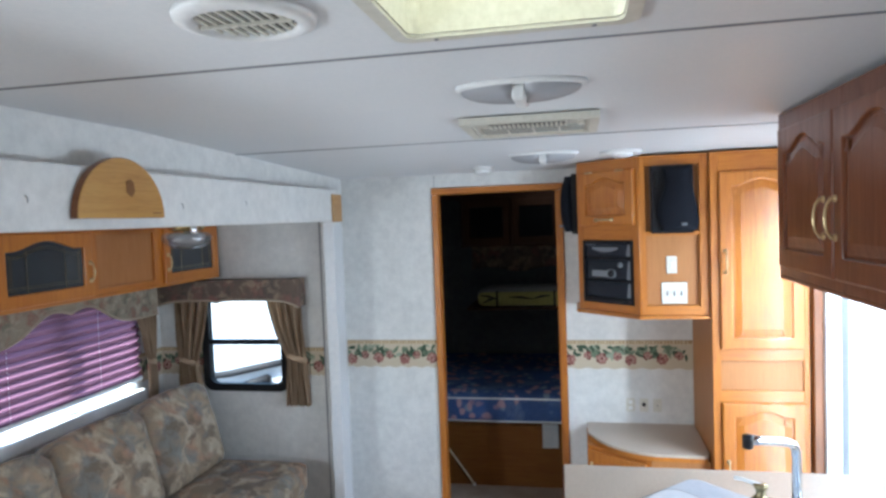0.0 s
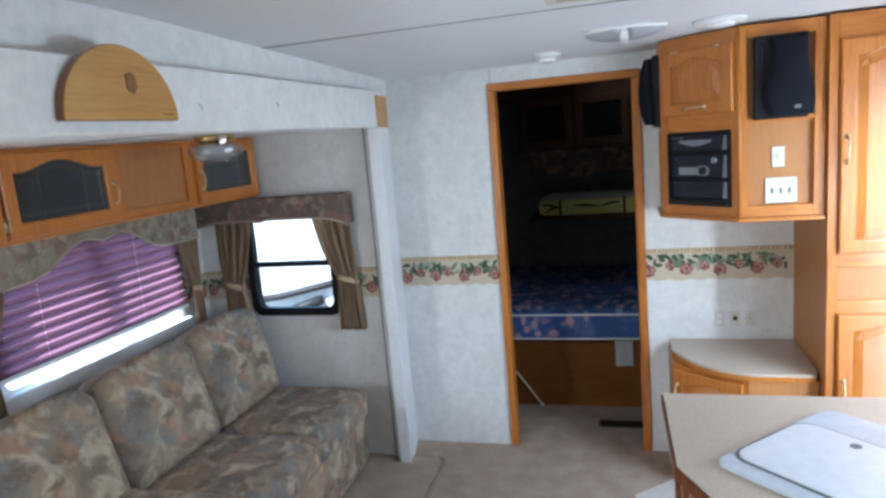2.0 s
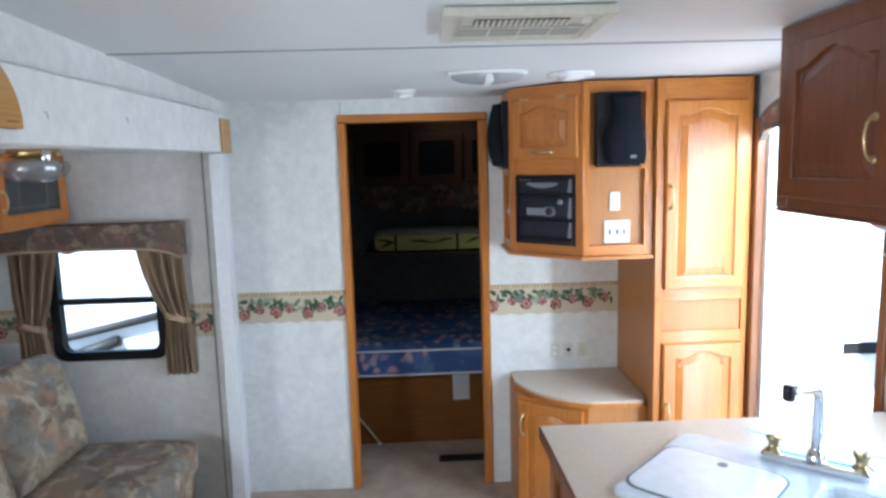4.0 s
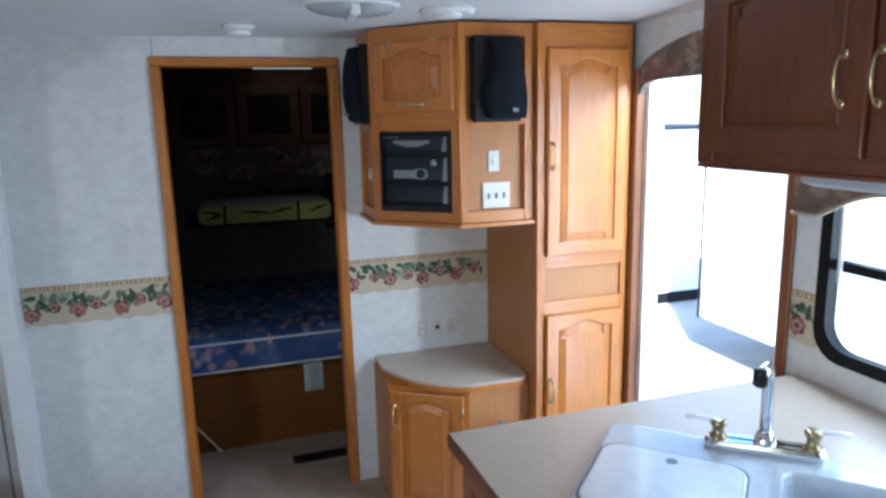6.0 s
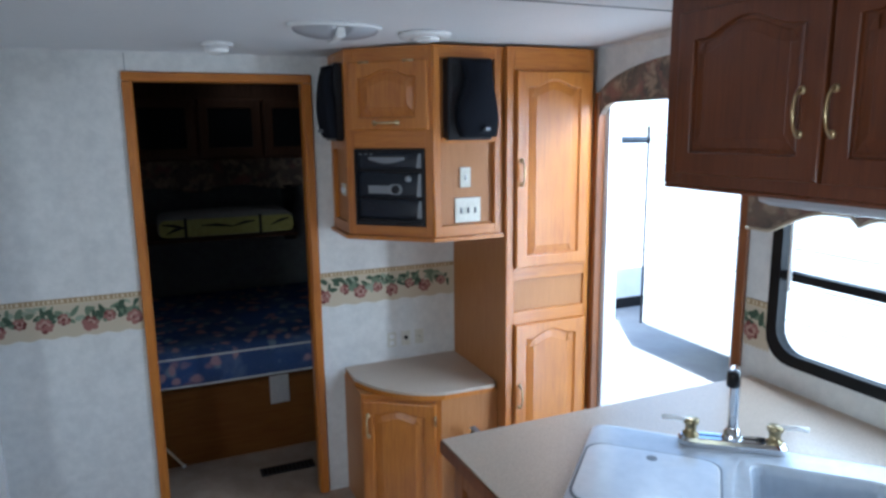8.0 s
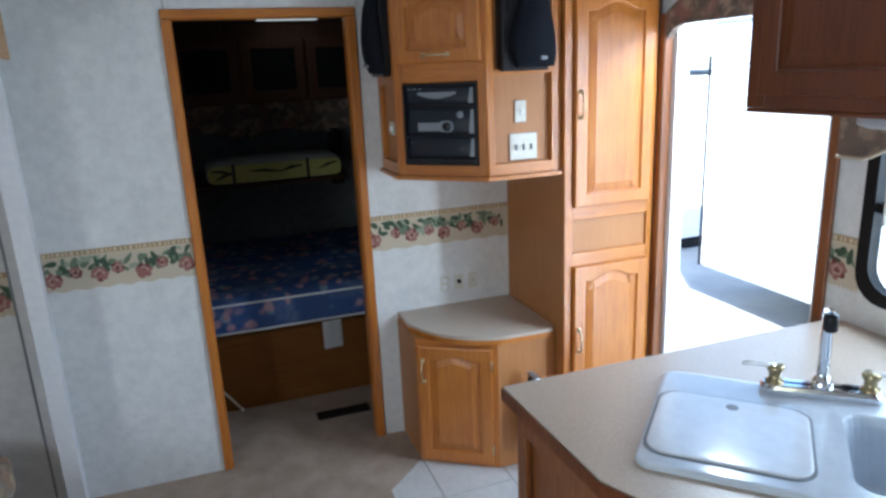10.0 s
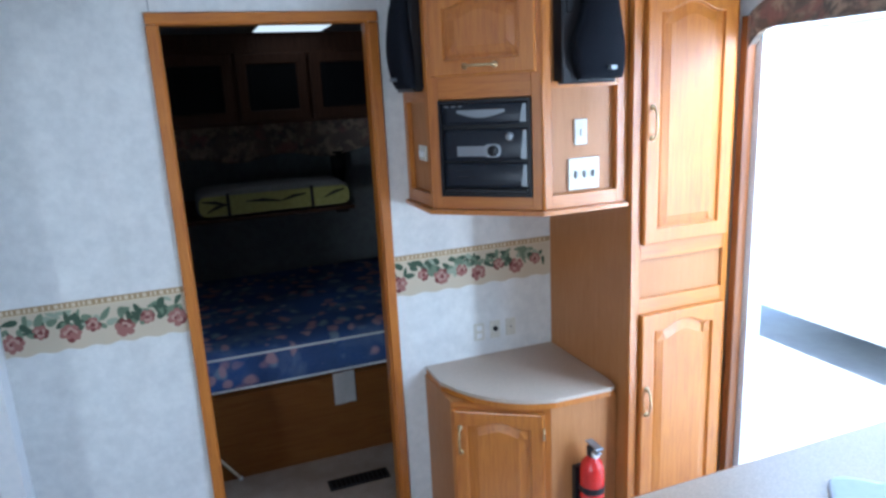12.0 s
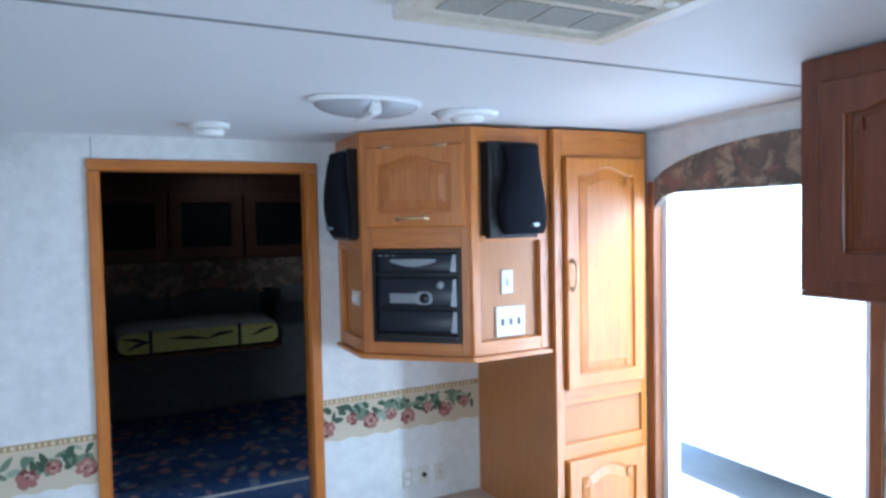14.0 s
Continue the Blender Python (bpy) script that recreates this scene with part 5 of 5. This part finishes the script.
part("rail", B((0.06, 2.2, 0.0006, 0.020, _uh - 0.065, _uh - 0.0008)), OAK_RED_SHADED, upper)
part("rail", B((0.06, 2.2, 0.0006, 0.020, 0.0085, 0.055)), OAK_RED_SHADED, upper)
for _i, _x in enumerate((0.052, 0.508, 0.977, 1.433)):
    raised_door(upper, _x, 0.040, 0.448, 0.425, 0.040, 0.060, handle=(0.394 if _i % 2 == 0 else 0.018, 0.155, False), material=OAK_RED_SHADED)
hoodlight = thing("under_cabinet_light", pose(0.925, 2.28, UZ - 0.005), "white under-cabinet light with a clear lens", "lamp")
part("lens", cushion(0.075, 0.21, 0.020, 0.018, 10, (0, 0, 0.006)), LAMP_LENS, hoodlight, "curved clear lens", pose(0, -0.21, -0.020), True)
part("base", B((-0.080, 0.080, -0.425, 0.005, -0.006, 0.0), bev=0.002), WHITE_PLASTIC, hoodlight)
# valance over the kitchen window
val1 = thing("window_valance", pose(EAST - 0.060, 2.475, 0, 0, 0, -90), "purple-brown floral scalloped valance over the kitchen window, darkened as backlit", "valance")


def swag(u):
    a = u * 1.25
    if a < 0.09:
        return 1.385
    t = (a - 0.09) % 0.30 / 0.30
    return 1.385 + 0.075 * math.sin(math.pi * min(1, (a - 0.09) / 0.20) / 2) - 0.035 * (1 if a > 0.24 else 0) * math.exp(-(((a - 0.34) % 0.36 - 0.0) / 0.045) ** 2)


scallop(val1, 0.0, 1.25, UZ - 0.006, swag, 0.0, 0.016, VALANCE_SHADED)
part("return", B((0.0, 0.016, 0.0165, 0.059, 1.385, UZ - 0.006)), VALANCE_SHADED, val1)

# ---- entry ----
entry = thing("door_2", HOME, "oak cased entry opening, its white door folded back outside", "doorway", kind="structure")
# Strong entry light is put into the casing as the lighter shaded oak.
part("casing", B((EAST - 0.040, EAST - 0.001, 3.285, 3.319, 0, 1.84), bev=0.003), OAK_MID_SHADE, entry, "red-brown oak casing")
part("casing", B((EAST - 0.014, EAST - 0.001, 2.508, 2.545, TOP - 0.05, 1.84), bev=0.003), OAK_MID_SHADE, entry, "red-brown oak casing")
part("threshold", B((EAST - 0.01, EAST + 0.07, 2.545, 3.285, -0.02, 0.006), bev=0.004), SILVER, entry, "aluminium threshold")
part("jamb", B((EAST + 0.001, EAST + 0.06, 3.262, 3.284, 0.0065, 1.85)), WHITE_TRIM, entry, "white aluminium jamb")
part("jamb", B((EAST + 0.001, EAST + 0.06, 2.546, 2.562, 0.0065, 1.85)), WHITE_TRIM, entry, "white aluminium jamb")
_leaf = part("leaf", prism(round_rect(0.0, 0.70, 0.02, 1.84, 0.08), -0.018, 0.018, "xz", bev=0.004), SIDING, entry, "white outer door swung wide",
             pose(EAST + 0.162, 3.412, 0.0, 0, 0, 89))
# arched valance: legs curve down beside the opening
val4 = thing("entry_valance", pose(EAST - 0.032, 0, 0), "floral arched valance over the entry opening, darkened as backlit", "valance")
_o = [(3.378, 1.690), (3.374, 1.80)] + [(3.318 - 0.56 * (1 - math.cos(radians(a))), 1.80 + 0.155 * math.sin(radians(a))) for a in range(10, 91, 10)] + [(2.50, 1.955)]
_i = [(2.50, 1.800), (3.195, 1.800)] + [(3.195 + 0.105 * math.sin(radians(a)), 1.695 + 0.105 * math.cos(radians(a))) for a in range(15, 91, 15)]
part("board", prism([(p[0] if p[0] < 3.318 else 3.318, p[1]) for p in _o] + _i, 0.0, 0.030, "yz"), VALANCE_SHADED, val4)
part("piping", tube([(0.0, p[0], p[1]) for p in _i], 0.005, 6), VALANCE_SHADED, val4, "dark corded lower edge", smooth=True)

# ---- ceiling fixtures ----
vent = thing("ceiling_air_vent", pose(-0.283, 2.155, ceil_z(2.29), -1.2) @ Matrix.Scale(0.84, 4, (0, 1, 0)), "ivory air conditioner grille on the ceiling", "vent")
_w, _d = 0.417, 0.378
part("tray", ring_prism([(0, 0), (_w, 0), (_w, _d), (0, _d)], [(0.03, 0.03), (_w - 0.03, 0.03), (_w - 0.03, _d - 0.03), (0.03, _d - 0.03)], -0.022, -0.0005, "xy"), IVORY, vent)
part("panel", B((0.03, _w - 0.03, 0.03, _d - 0.03, -0.014, -0.006)), IVORY, vent)
part("louvre_bed", B((0.08, _w - 0.10, 0.085, 0.150, -0.0165, -0.0142)), BLACK, vent)
for _k in range(17):
    part("louvre", B((0.082 + 0.0145 * _k, 0.090 + 0.0145 * _k, 0.082, 0.153, -0.0205, -0.0168)), IVORY, vent)
for _k in range(4):
    part("filter_panel", B((0.050 + 0.083 * _k, 0.126 + 0.083 * _k, 0.225, 0.318, -0.0165, -0.0142)), GREY_FILTER, vent, "grey filter mesh")
part("filter_panel", B((0.050, 0.375, 0.165, 0.20, -0.0165, -0.0142)), GREY_FILTER, vent, "grey filter mesh")
part("control_knob", lathe([(0.014, 0), (0.013, -0.010)], 16, m=Matrix.Translation((0.365, 0.115, -0.0142))), IVORY, vent)


def dome_light(m, label):
    root = thing("dome_light", m, label, "ceiling light", "double dome lights")
    part("base", lathe([(0.155, 0), (0.155, -0.008), (0.145, -0.012)], 32, 1.0, 0.52), WHITE_PLASTIC, root, smooth=True)
    for s in (-1, 1):
        bm = bmesh.new()
        rings = []
        for k in range(7):
            t = k / 6 * math.pi / 2
            rings.append([(s * (0.014 + 0.128 * math.cos(t) * max(0.0, math.cos(a))) , 0.070 * math.cos(t) * math.sin(a), -0.012 - 0.032 * math.sin(t)) for a in (math.pi * (j / 12 - 0.5) for j in range(13))])
        loft(bm, rings, False, True)
        part("lens", bm, LAMP_LENS, root, "frosted lens", smooth=True)
    part("bridge", B((-0.016, 0.016, -0.066, 0.066, -0.047, -0.0125), bev=0.006), WHITE_PLASTIC, root, "white centre bridge")
    return root


dome_light(pose(-0.062, 1.740, ceil_z(1.74)), "white double dome light above the kitchen aisle")
dome_light(pose(-0.078, 3.140, ceil_z(3.14) - 0.001, -1.9), "white double dome light near the bunk room doorway")
disc = thing("ceiling_speaker", pose(0.262, 3.215, ceil_z(3.215) - 0.001, -1.9), "round white ceiling disc by the pantry", "ceiling disc")
part("ring", lathe([(0.092, 0), (0.090, -0.010), (0.074, -0.016), (0.060, -0.014)], 32), WHITE_PLASTIC, disc, smooth=True)
part("core", lathe([(0.050, -0.012), (0.048, -0.022), (0.030, -0.026)], 28), WHITE_PLASTIC, disc, smooth=True)
smoke = thing("smoke_alarm", pose(-0.408, 3.590, ceil_z(3.59) - 0.001, -1.9), "white round smoke alarm near the doorway", "smoke alarm")
part("base", lathe([(0.058, 0), (0.056, -0.012), (0.050, -0.014)], 28), WHITE_PLASTIC, smoke, smooth=True)
part("cap", lathe([(0.044, -0.014), (0.040, -0.034), (0.030, -0.038)], 28), WHITE_PLASTIC, smoke, smooth=True)
reg = thing("round_ceiling_register", pose(-0.412, 1.080, 2.07), "round white ceiling register with dark slots", "vent")
part("ring", lathe_ring([(0.105, -0.0005), (0.102, -0.010), (0.080, -0.016), (0.073, -0.006), (0.073, -0.0005)]), WHITE_PLASTIC, reg, smooth=True)
part("well", lathe([(0.0725, -0.0008), (0.0725, -0.002)], 28), DARK_GAP, reg)
part("crossbar", B((-0.0725, 0.0725, -0.003, 0.003, -0.014, -0.009)), IVORY, reg)
for _k in range(9):
    _x = -0.060 + 0.015 * _k
    _half = math.sqrt(max(0.0, 0.071**2 - _x**2))
    part("slat", B((_x - 0.0024, _x + 0.0024, -_half, _half, -0.0105, -0.0065)), IVORY, reg)
roof = thing("roof_vent", pose((VX0 + VX1) / 2, (VY0 + VY1) / 2, 2.07), "cream translucent roof vent glowing with daylight", "roof vent")
part("garnish", ring_prism(round_rect(-0.20, 0.20, -0.20, 0.20, 0.03), round_rect(-0.176, 0.176, -0.176, 0.176, 0.02), -0.006, -0.0005, "xy"), IVORY, roof)
part("well", ring_prism(round_rect(-0.179, 0.179, -0.179, 0.179, 0.02), round_rect(-0.174, 0.174, -0.174, 0.174, 0.02), 0.0005, 0.13, "xy"), IVORY, roof)
part("lens", cushion(0.19, 0.19, 0.02, 0.02, 6, (0, 0, 0.02)), VENT_LENS, roof, "cream translucent lid", pose(0, 0, 0.152), True)
for _x, _y in ((-0.13, 0.188), (0.13, 0.188)):
    part("screw", lathe([(0.004, -0.0062), (0.004, -0.008)], 8, m=Matrix.Translation((_x, _y, 0))), SEAM, roof)

# ---- bunk room ----
bed = thing("bunk_bed_base", pose(0, 4.405, 0), "plywood bunk bed base across the room", "bed")
part("front_board", B((-1.298, EAST - 0.002, 0, 0.016, 0, 0.40)), PLY, bed)
part("deck", B((-1.298, EAST - 0.002, 0.016, 1.34, 0.385, 0.405)), PLY, bed)
mattress = thing("mattress", pose(-0.10, 5.07, 0.407), "thin blue floral mattress on the bunk base", "mattress")
part("ticking", cushion(1.18, 0.672, 0.100, 0.05, 16, (0, 0, 0.015)), MATTRESS, mattress, "", pose(0, 0, 0.102), True)
part("piping", tube([(-1.17, -0.668, 0.170), (-0.4, -0.676, 0.172), (0.4, -0.676, 0.171), (1.17, -0.668, 0.170)], 0.006, 6), WHITE_PLASTIC, mattress, "white piping", smooth=True)
part("piping", tube([(-1.17, -0.660, 0.022), (-0.4, -0.668, 0.020), (0.4, -0.668, 0.022), (1.17, -0.660, 0.022)], 0.006, 6), WHITE_PLASTIC, mattress, "white piping", smooth=True)
_bm = bmesh.new()
loft(_bm, [[(-0.19 + 0.10 * k / 6, -0.003 * math.sin(k), z) for k in range(7)] for z in (0.42, 0.36, 0.30, 0.265)], closed=False)
bmesh.ops.solidify(_bm, geom=_bm.faces[:], thickness=0.0006)
whole("care_tag", _bm, WHITE_PLASTIC, "white paper tag hanging from the mattress", "tag", m=pose(0, 4.388, 0))
bunk = thing("upper_bunk", pose(-0.29, 4.97, 1.075), "narrow upper bunk shelf on the end wall", "bunk")
part("platform", B((-0.46, 0.40, 0.0, 0.78, 0, 0.018), bev=0.003), BUNK_OAK_DIM, bunk)
roll = thing("folded_bedroll", pose(-0.29, 4.97, 1.096), "yellow and grey folded bedroll with black straps", "bedroll")
part("roll", cushion(0.385, 0.20, 0.062, 0.045, 12, (0, 0, 0.01)), GREY_CLOTH, roll, "grey top", pose(0, 0.215, 0.064), True)
_bm = bmesh.new()
add_prism(_bm, round_rect(-0.375, 0.375, 0.012, 0.108, 0.035), 0.0, 0.02, "xz")
part("front", _bm, YELLOW_CLOTH, roll, "yellow-green cloth front")
for _x in (-0.235, 0.18):
    part("strap", B((_x - 0.008, _x + 0.008, -0.004, 0.02, 0.004, 0.118)), RUBBER, roll, "black strap")
for _x0, _z0, _x1, _z1 in ((-0.36, 0.085, -0.23, 0.055), (-0.15, 0.07, 0.02, 0.055), (0.02, 0.055, 0.15, 0.08), (0.24, 0.05, 0.35, 0.085), (-0.34, 0.03, -0.25, 0.06)):
    part("stripe", prism([(_x0, _z0), (_x1, _z1), (_x1, _z1 + 0.008), ((_x0 + _x1) / 2, (_z0 + _z1) / 2 + 0.018), (_x0, _z0 + 0.005)], -0.0015, 0.002, "xz"), RUBBER, roll)
cab5 = thing("bunk_room_cabinet", pose(-0.80, 5.10, 1.535), "oak overhead cabinets with glass doors, darkened for shade", "cabinet")
part("carcass", B((0, 1.50, 0.021, 0.64, 0, 0.37)), BUNK_OAK_DIM, cab5)
part("rail", B((0, 1.50, 0, 0.02, 0.33, 0.37)), BUNK_OAK_DIM, cab5)
part("rail", B((0, 1.50, 0, 0.02, 0.0, 0.03)), BUNK_OAK_DIM, cab5)
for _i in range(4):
    raised_door(cab5, 0.02 + 0.37 * _i, 0.015, 0.355, 0.335, 0.0, 0.055, glass=True, material=BUNK_OAK_DIM, pane_tone=SHADE_PANE)
whole("bunk_room_cornice", B((-1.298, EAST - 0.002, 5.12, 5.748, 1.906, 1.984)), BUNK_OAK_DIM, "oak filler above the cabinets, darkened for shade", "cornice", kind="structure")
val5 = thing("bunk_window_valance", pose(0, 5.60, 0), "floral valance below the overhead cabinets, darkened for shade", "valance")
scallop(val5, -0.80, 0.70, 1.532, lambda u: 1.33 + 0.02 * math.sin(u * 18), 0.0, 0.14, VALANCE_SHADED, cord=VALANCE_SHADED)
tie = thing("tied_curtain", pose(0.175, 5.62, 0.95), "dark tied-back curtain beside the bunk", "curtain")
part("cloth", lathe([(0.045, 0.0), (0.050, 0.06), (0.022, 0.17), (0.045, 0.26), (0.055, 0.38)], 20, 1, 0.5), RUBBER, tie, smooth=True)
bl = thing("bunk_ceiling_light", pose(-0.14, 4.80, 1.985), "slim white ceiling light in the bunk room", "ceiling light")
part("housing", B((-0.172, 0.172, -0.025, 0.265, -0.0022, -0.0002)), WHITE_PLASTIC, bl)
part("diffuser", B((-0.165, 0.165, -0.018, 0.258, -0.0045, -0.0024), bev=0.0008), BAR_GLOW, bl, "white diffuser given a weak glow")
floorreg = thing("floor_register", pose(-0.155, 4.16, 0.0), "black floor heating register in the carpet", "vent")
part("plate", B((-0.135, 0.135, -0.040, 0.040, -0.002, 0.006), bev=0.002), BLACK, floorreg)
for _k in range(12):
    part("slot", B((-0.118 + 0.0205 * _k, -0.106 + 0.0205 * _k, -0.028, 0.028, 0.0062, 0.0075)), RUBBER, floorreg)
# Pale line across the bed front, built as a thin rod.
prop = thing("pale_rod", pose(0, 0, 0), "thin pale rod across the bed base front", "stick")
part("rod", tube([(-0.86, 4.392, 0.315), (-0.75, 4.392, 0.158), (-0.645, 4.390, 0.010)], 0.007, 8), BEAD_LIGHT, prop, smooth=True)
part("ferrule", lathe([(0.008, 0.0), (0.010, 0.006), (0.008, 0.014)], 10, m=Matrix.Translation((-0.643, 4.390, 0.0))), WHITE_PLASTIC, prop, "white end cap", smooth=True)

# ---- outside ----
# Three unseen pieces, added to keep light from leaking indoors.
whole("floor_light_stop", B((-2.45, EAST + 0.09, -0.95, 5.85, -0.10, -0.021)), RUBBER, "unseen slab under the floor, added to stop light leaks", "floor", kind="structure")
whole("wall_west_light_stop", B((-1.372, -1.3165, 3.692, 3.909, -0.02, 2.12)), WHITE_TRIM, "unseen outer wall piece, added to stop light leaks", "wall", kind="structure")
whole("ceiling_slide_light_stop", B((-2.43, -1.3005, -0.90, 3.70, SLIDE_C + 0.0605, SLIDE_C + 0.10)), WHITE_TRIM, "unseen slab over the slide-out, added to stop light leaks", "roof", kind="structure")
_bm = bmesh.new()
_g = -0.78
_v = [_bm.verts.new(p) for p in ((-600, -600, _g), (600, -600, _g), (600, 600, _g), (-600, 600, _g))]
_bm.faces.new(_v)
whole("ground", _bm, CONCRETE, "pale sunlit concrete yard", "ground", kind="structure")


def neighbour(m, length, label, high=2.75, seams=6):
    root = thing("travel_trailer", m, label, "trailer", "parked trailers")
    part("wall", B((0, 2.3, 0, length, 0.02, high), bev=0.04), SIDING, root, "white ribbed siding")
    part("roof", B((-0.02, 2.32, -0.02, length + 0.02, high - 0.02, high + 0.04), bev=0.015), WHITE_TRIM, root)
    for k in range(seams):
        part("rib", B((-0.006, 0.002, 0.05, length - 0.05, 0.55 + 0.3 * k, 0.565 + 0.3 * k)), SIDING, root)
    part("corner_trim", B((-0.006, 0.012, length - 0.012, length + 0.006, 0.03, high - 0.32)), RUBBER, root, "dark corner moulding")
    return root


near = neighbour(pose(4.03, -4.3, _g + 0.35), 10.80, "white neighbouring travel trailer close to the entry", 2.45)
# Added rail that deepens the band of shade below the trailer.
part("under_shade", B((0.95, 1.8, 0.3, 10.3, -0.30, 0.02)), SEAM, near, "grey rail added to deepen the shade below")
for _y in (5.2, 6.0):
    part("wheel", lathe([(0.10, -0.11), (0.33, -0.10), (0.34, -0.06), (0.34, 0.06), (0.33, 0.10), (0.10, 0.11)], 28, m=pose(0.40, _y, -0.01, 0, 90, 0)), RUBBER, near, smooth=True)
far = thing("travel_trailer", pose(4.65, 8.20, _g), "low white trailer parked end-on further back", "trailer", "parked trailers")
part("wall", B((0, 2.4, 0, 5.2, 0.0, 2.28), bev=0.03), SIDING, far, "white siding")
part("roof_edge", B((-0.01, 2.41, -0.02, 5.21, 2.272, 2.295), bev=0.004), RUBBER, far, "thin dark roof edge")
# Black strip on the wall's foot paints the shaded gap underneath.
part("under_shade", B((0.08, 2.35, -0.02, 0.02, 0.0, 0.14)), RUBBER, far, "dark strip in place of the shaded gap below")
# Unidentified grey patch built as a block, placed to fit the camera's view.
gblock = thing("grey_block", pose(4.30, 10.75, _g, 0, 0, -20), "small grey block on the yard, placed to fit the camera's view", "box")
part("body", B((-0.22, 0.22, -0.15, 0.15, 0, 0.30), bev=0.015), SHADE_AND_BLOCK_GREY, gblock)
part("lid", B((-0.235, 0.235, -0.165, 0.165, 0.301, 0.335), bev=0.01), SHADE_AND_BLOCK_GREY, gblock)
nose = thing("parked_trailer", pose(-3.4, 6.4, _g), "white trailer nose seen through the small window", "trailer")
part("body", prism([(-2.2, 0.05), (-2.2, 0.80), (-0.9, 1.22), (0.2, 1.42), (3.2, 1.50), (3.2, 0.05)], 0, 2.3, "xz", bev=0.03), SHADE_AND_BLOCK_GREY, nose, "white siding greyed for shade")
# Black bars stand in for diagonal shadows on the nose.
part("shadow_bar", tube([(-0.9, -0.06, 0.92), (-0.1, -0.06, 1.02), (0.75, -0.06, 1.20)], 0.035, 8), RUBBER, nose, "dark bar in place of a diagonal shadow", smooth=True)
part("shadow_bar", tube([(-0.2, -0.06, 0.80), (0.35, -0.06, 0.98)], 0.05, 8), RUBBER, nose, "dark bar in place of a diagonal shadow", smooth=True)

# ---- floor tiles, piece by piece ----
_tile = bmesh.new()
_s = 0.1495
loft(_tile, [[(x * k, y * k, z) for x, y in ((-_s, -_s), (_s, -_s), (_s, _s), (-_s, _s))] for k, z in ((1.0, -0.004), (1.0, -0.001), (0.985, 0.0))], False, True)
_first = link_mesh("tile", _tile, TILE, tile_floor, pose(0.09 + 0.1525, 3.60 - 0.1525, -0.0005))
for _i in range(-1, 4):
    for _j in range(-1, 17):
        _cx, _cy = 0.09 + 0.1525 + 0.305 * _i, 3.60 - 0.1525 - 0.305 * _j
        if (_i, _j) == (0, 0) or _cx > EAST - 0.02 or _cy > 3.85:
            continue
        if _cx < 0.5 and _cy < 1.0 or _cx < 0 and _cy < 3.0:
            continue
        _t = new("tile", _first.data)
        _t.parent, _t.matrix_basis = tile_floor, pose(_cx, _cy, -0.0005)
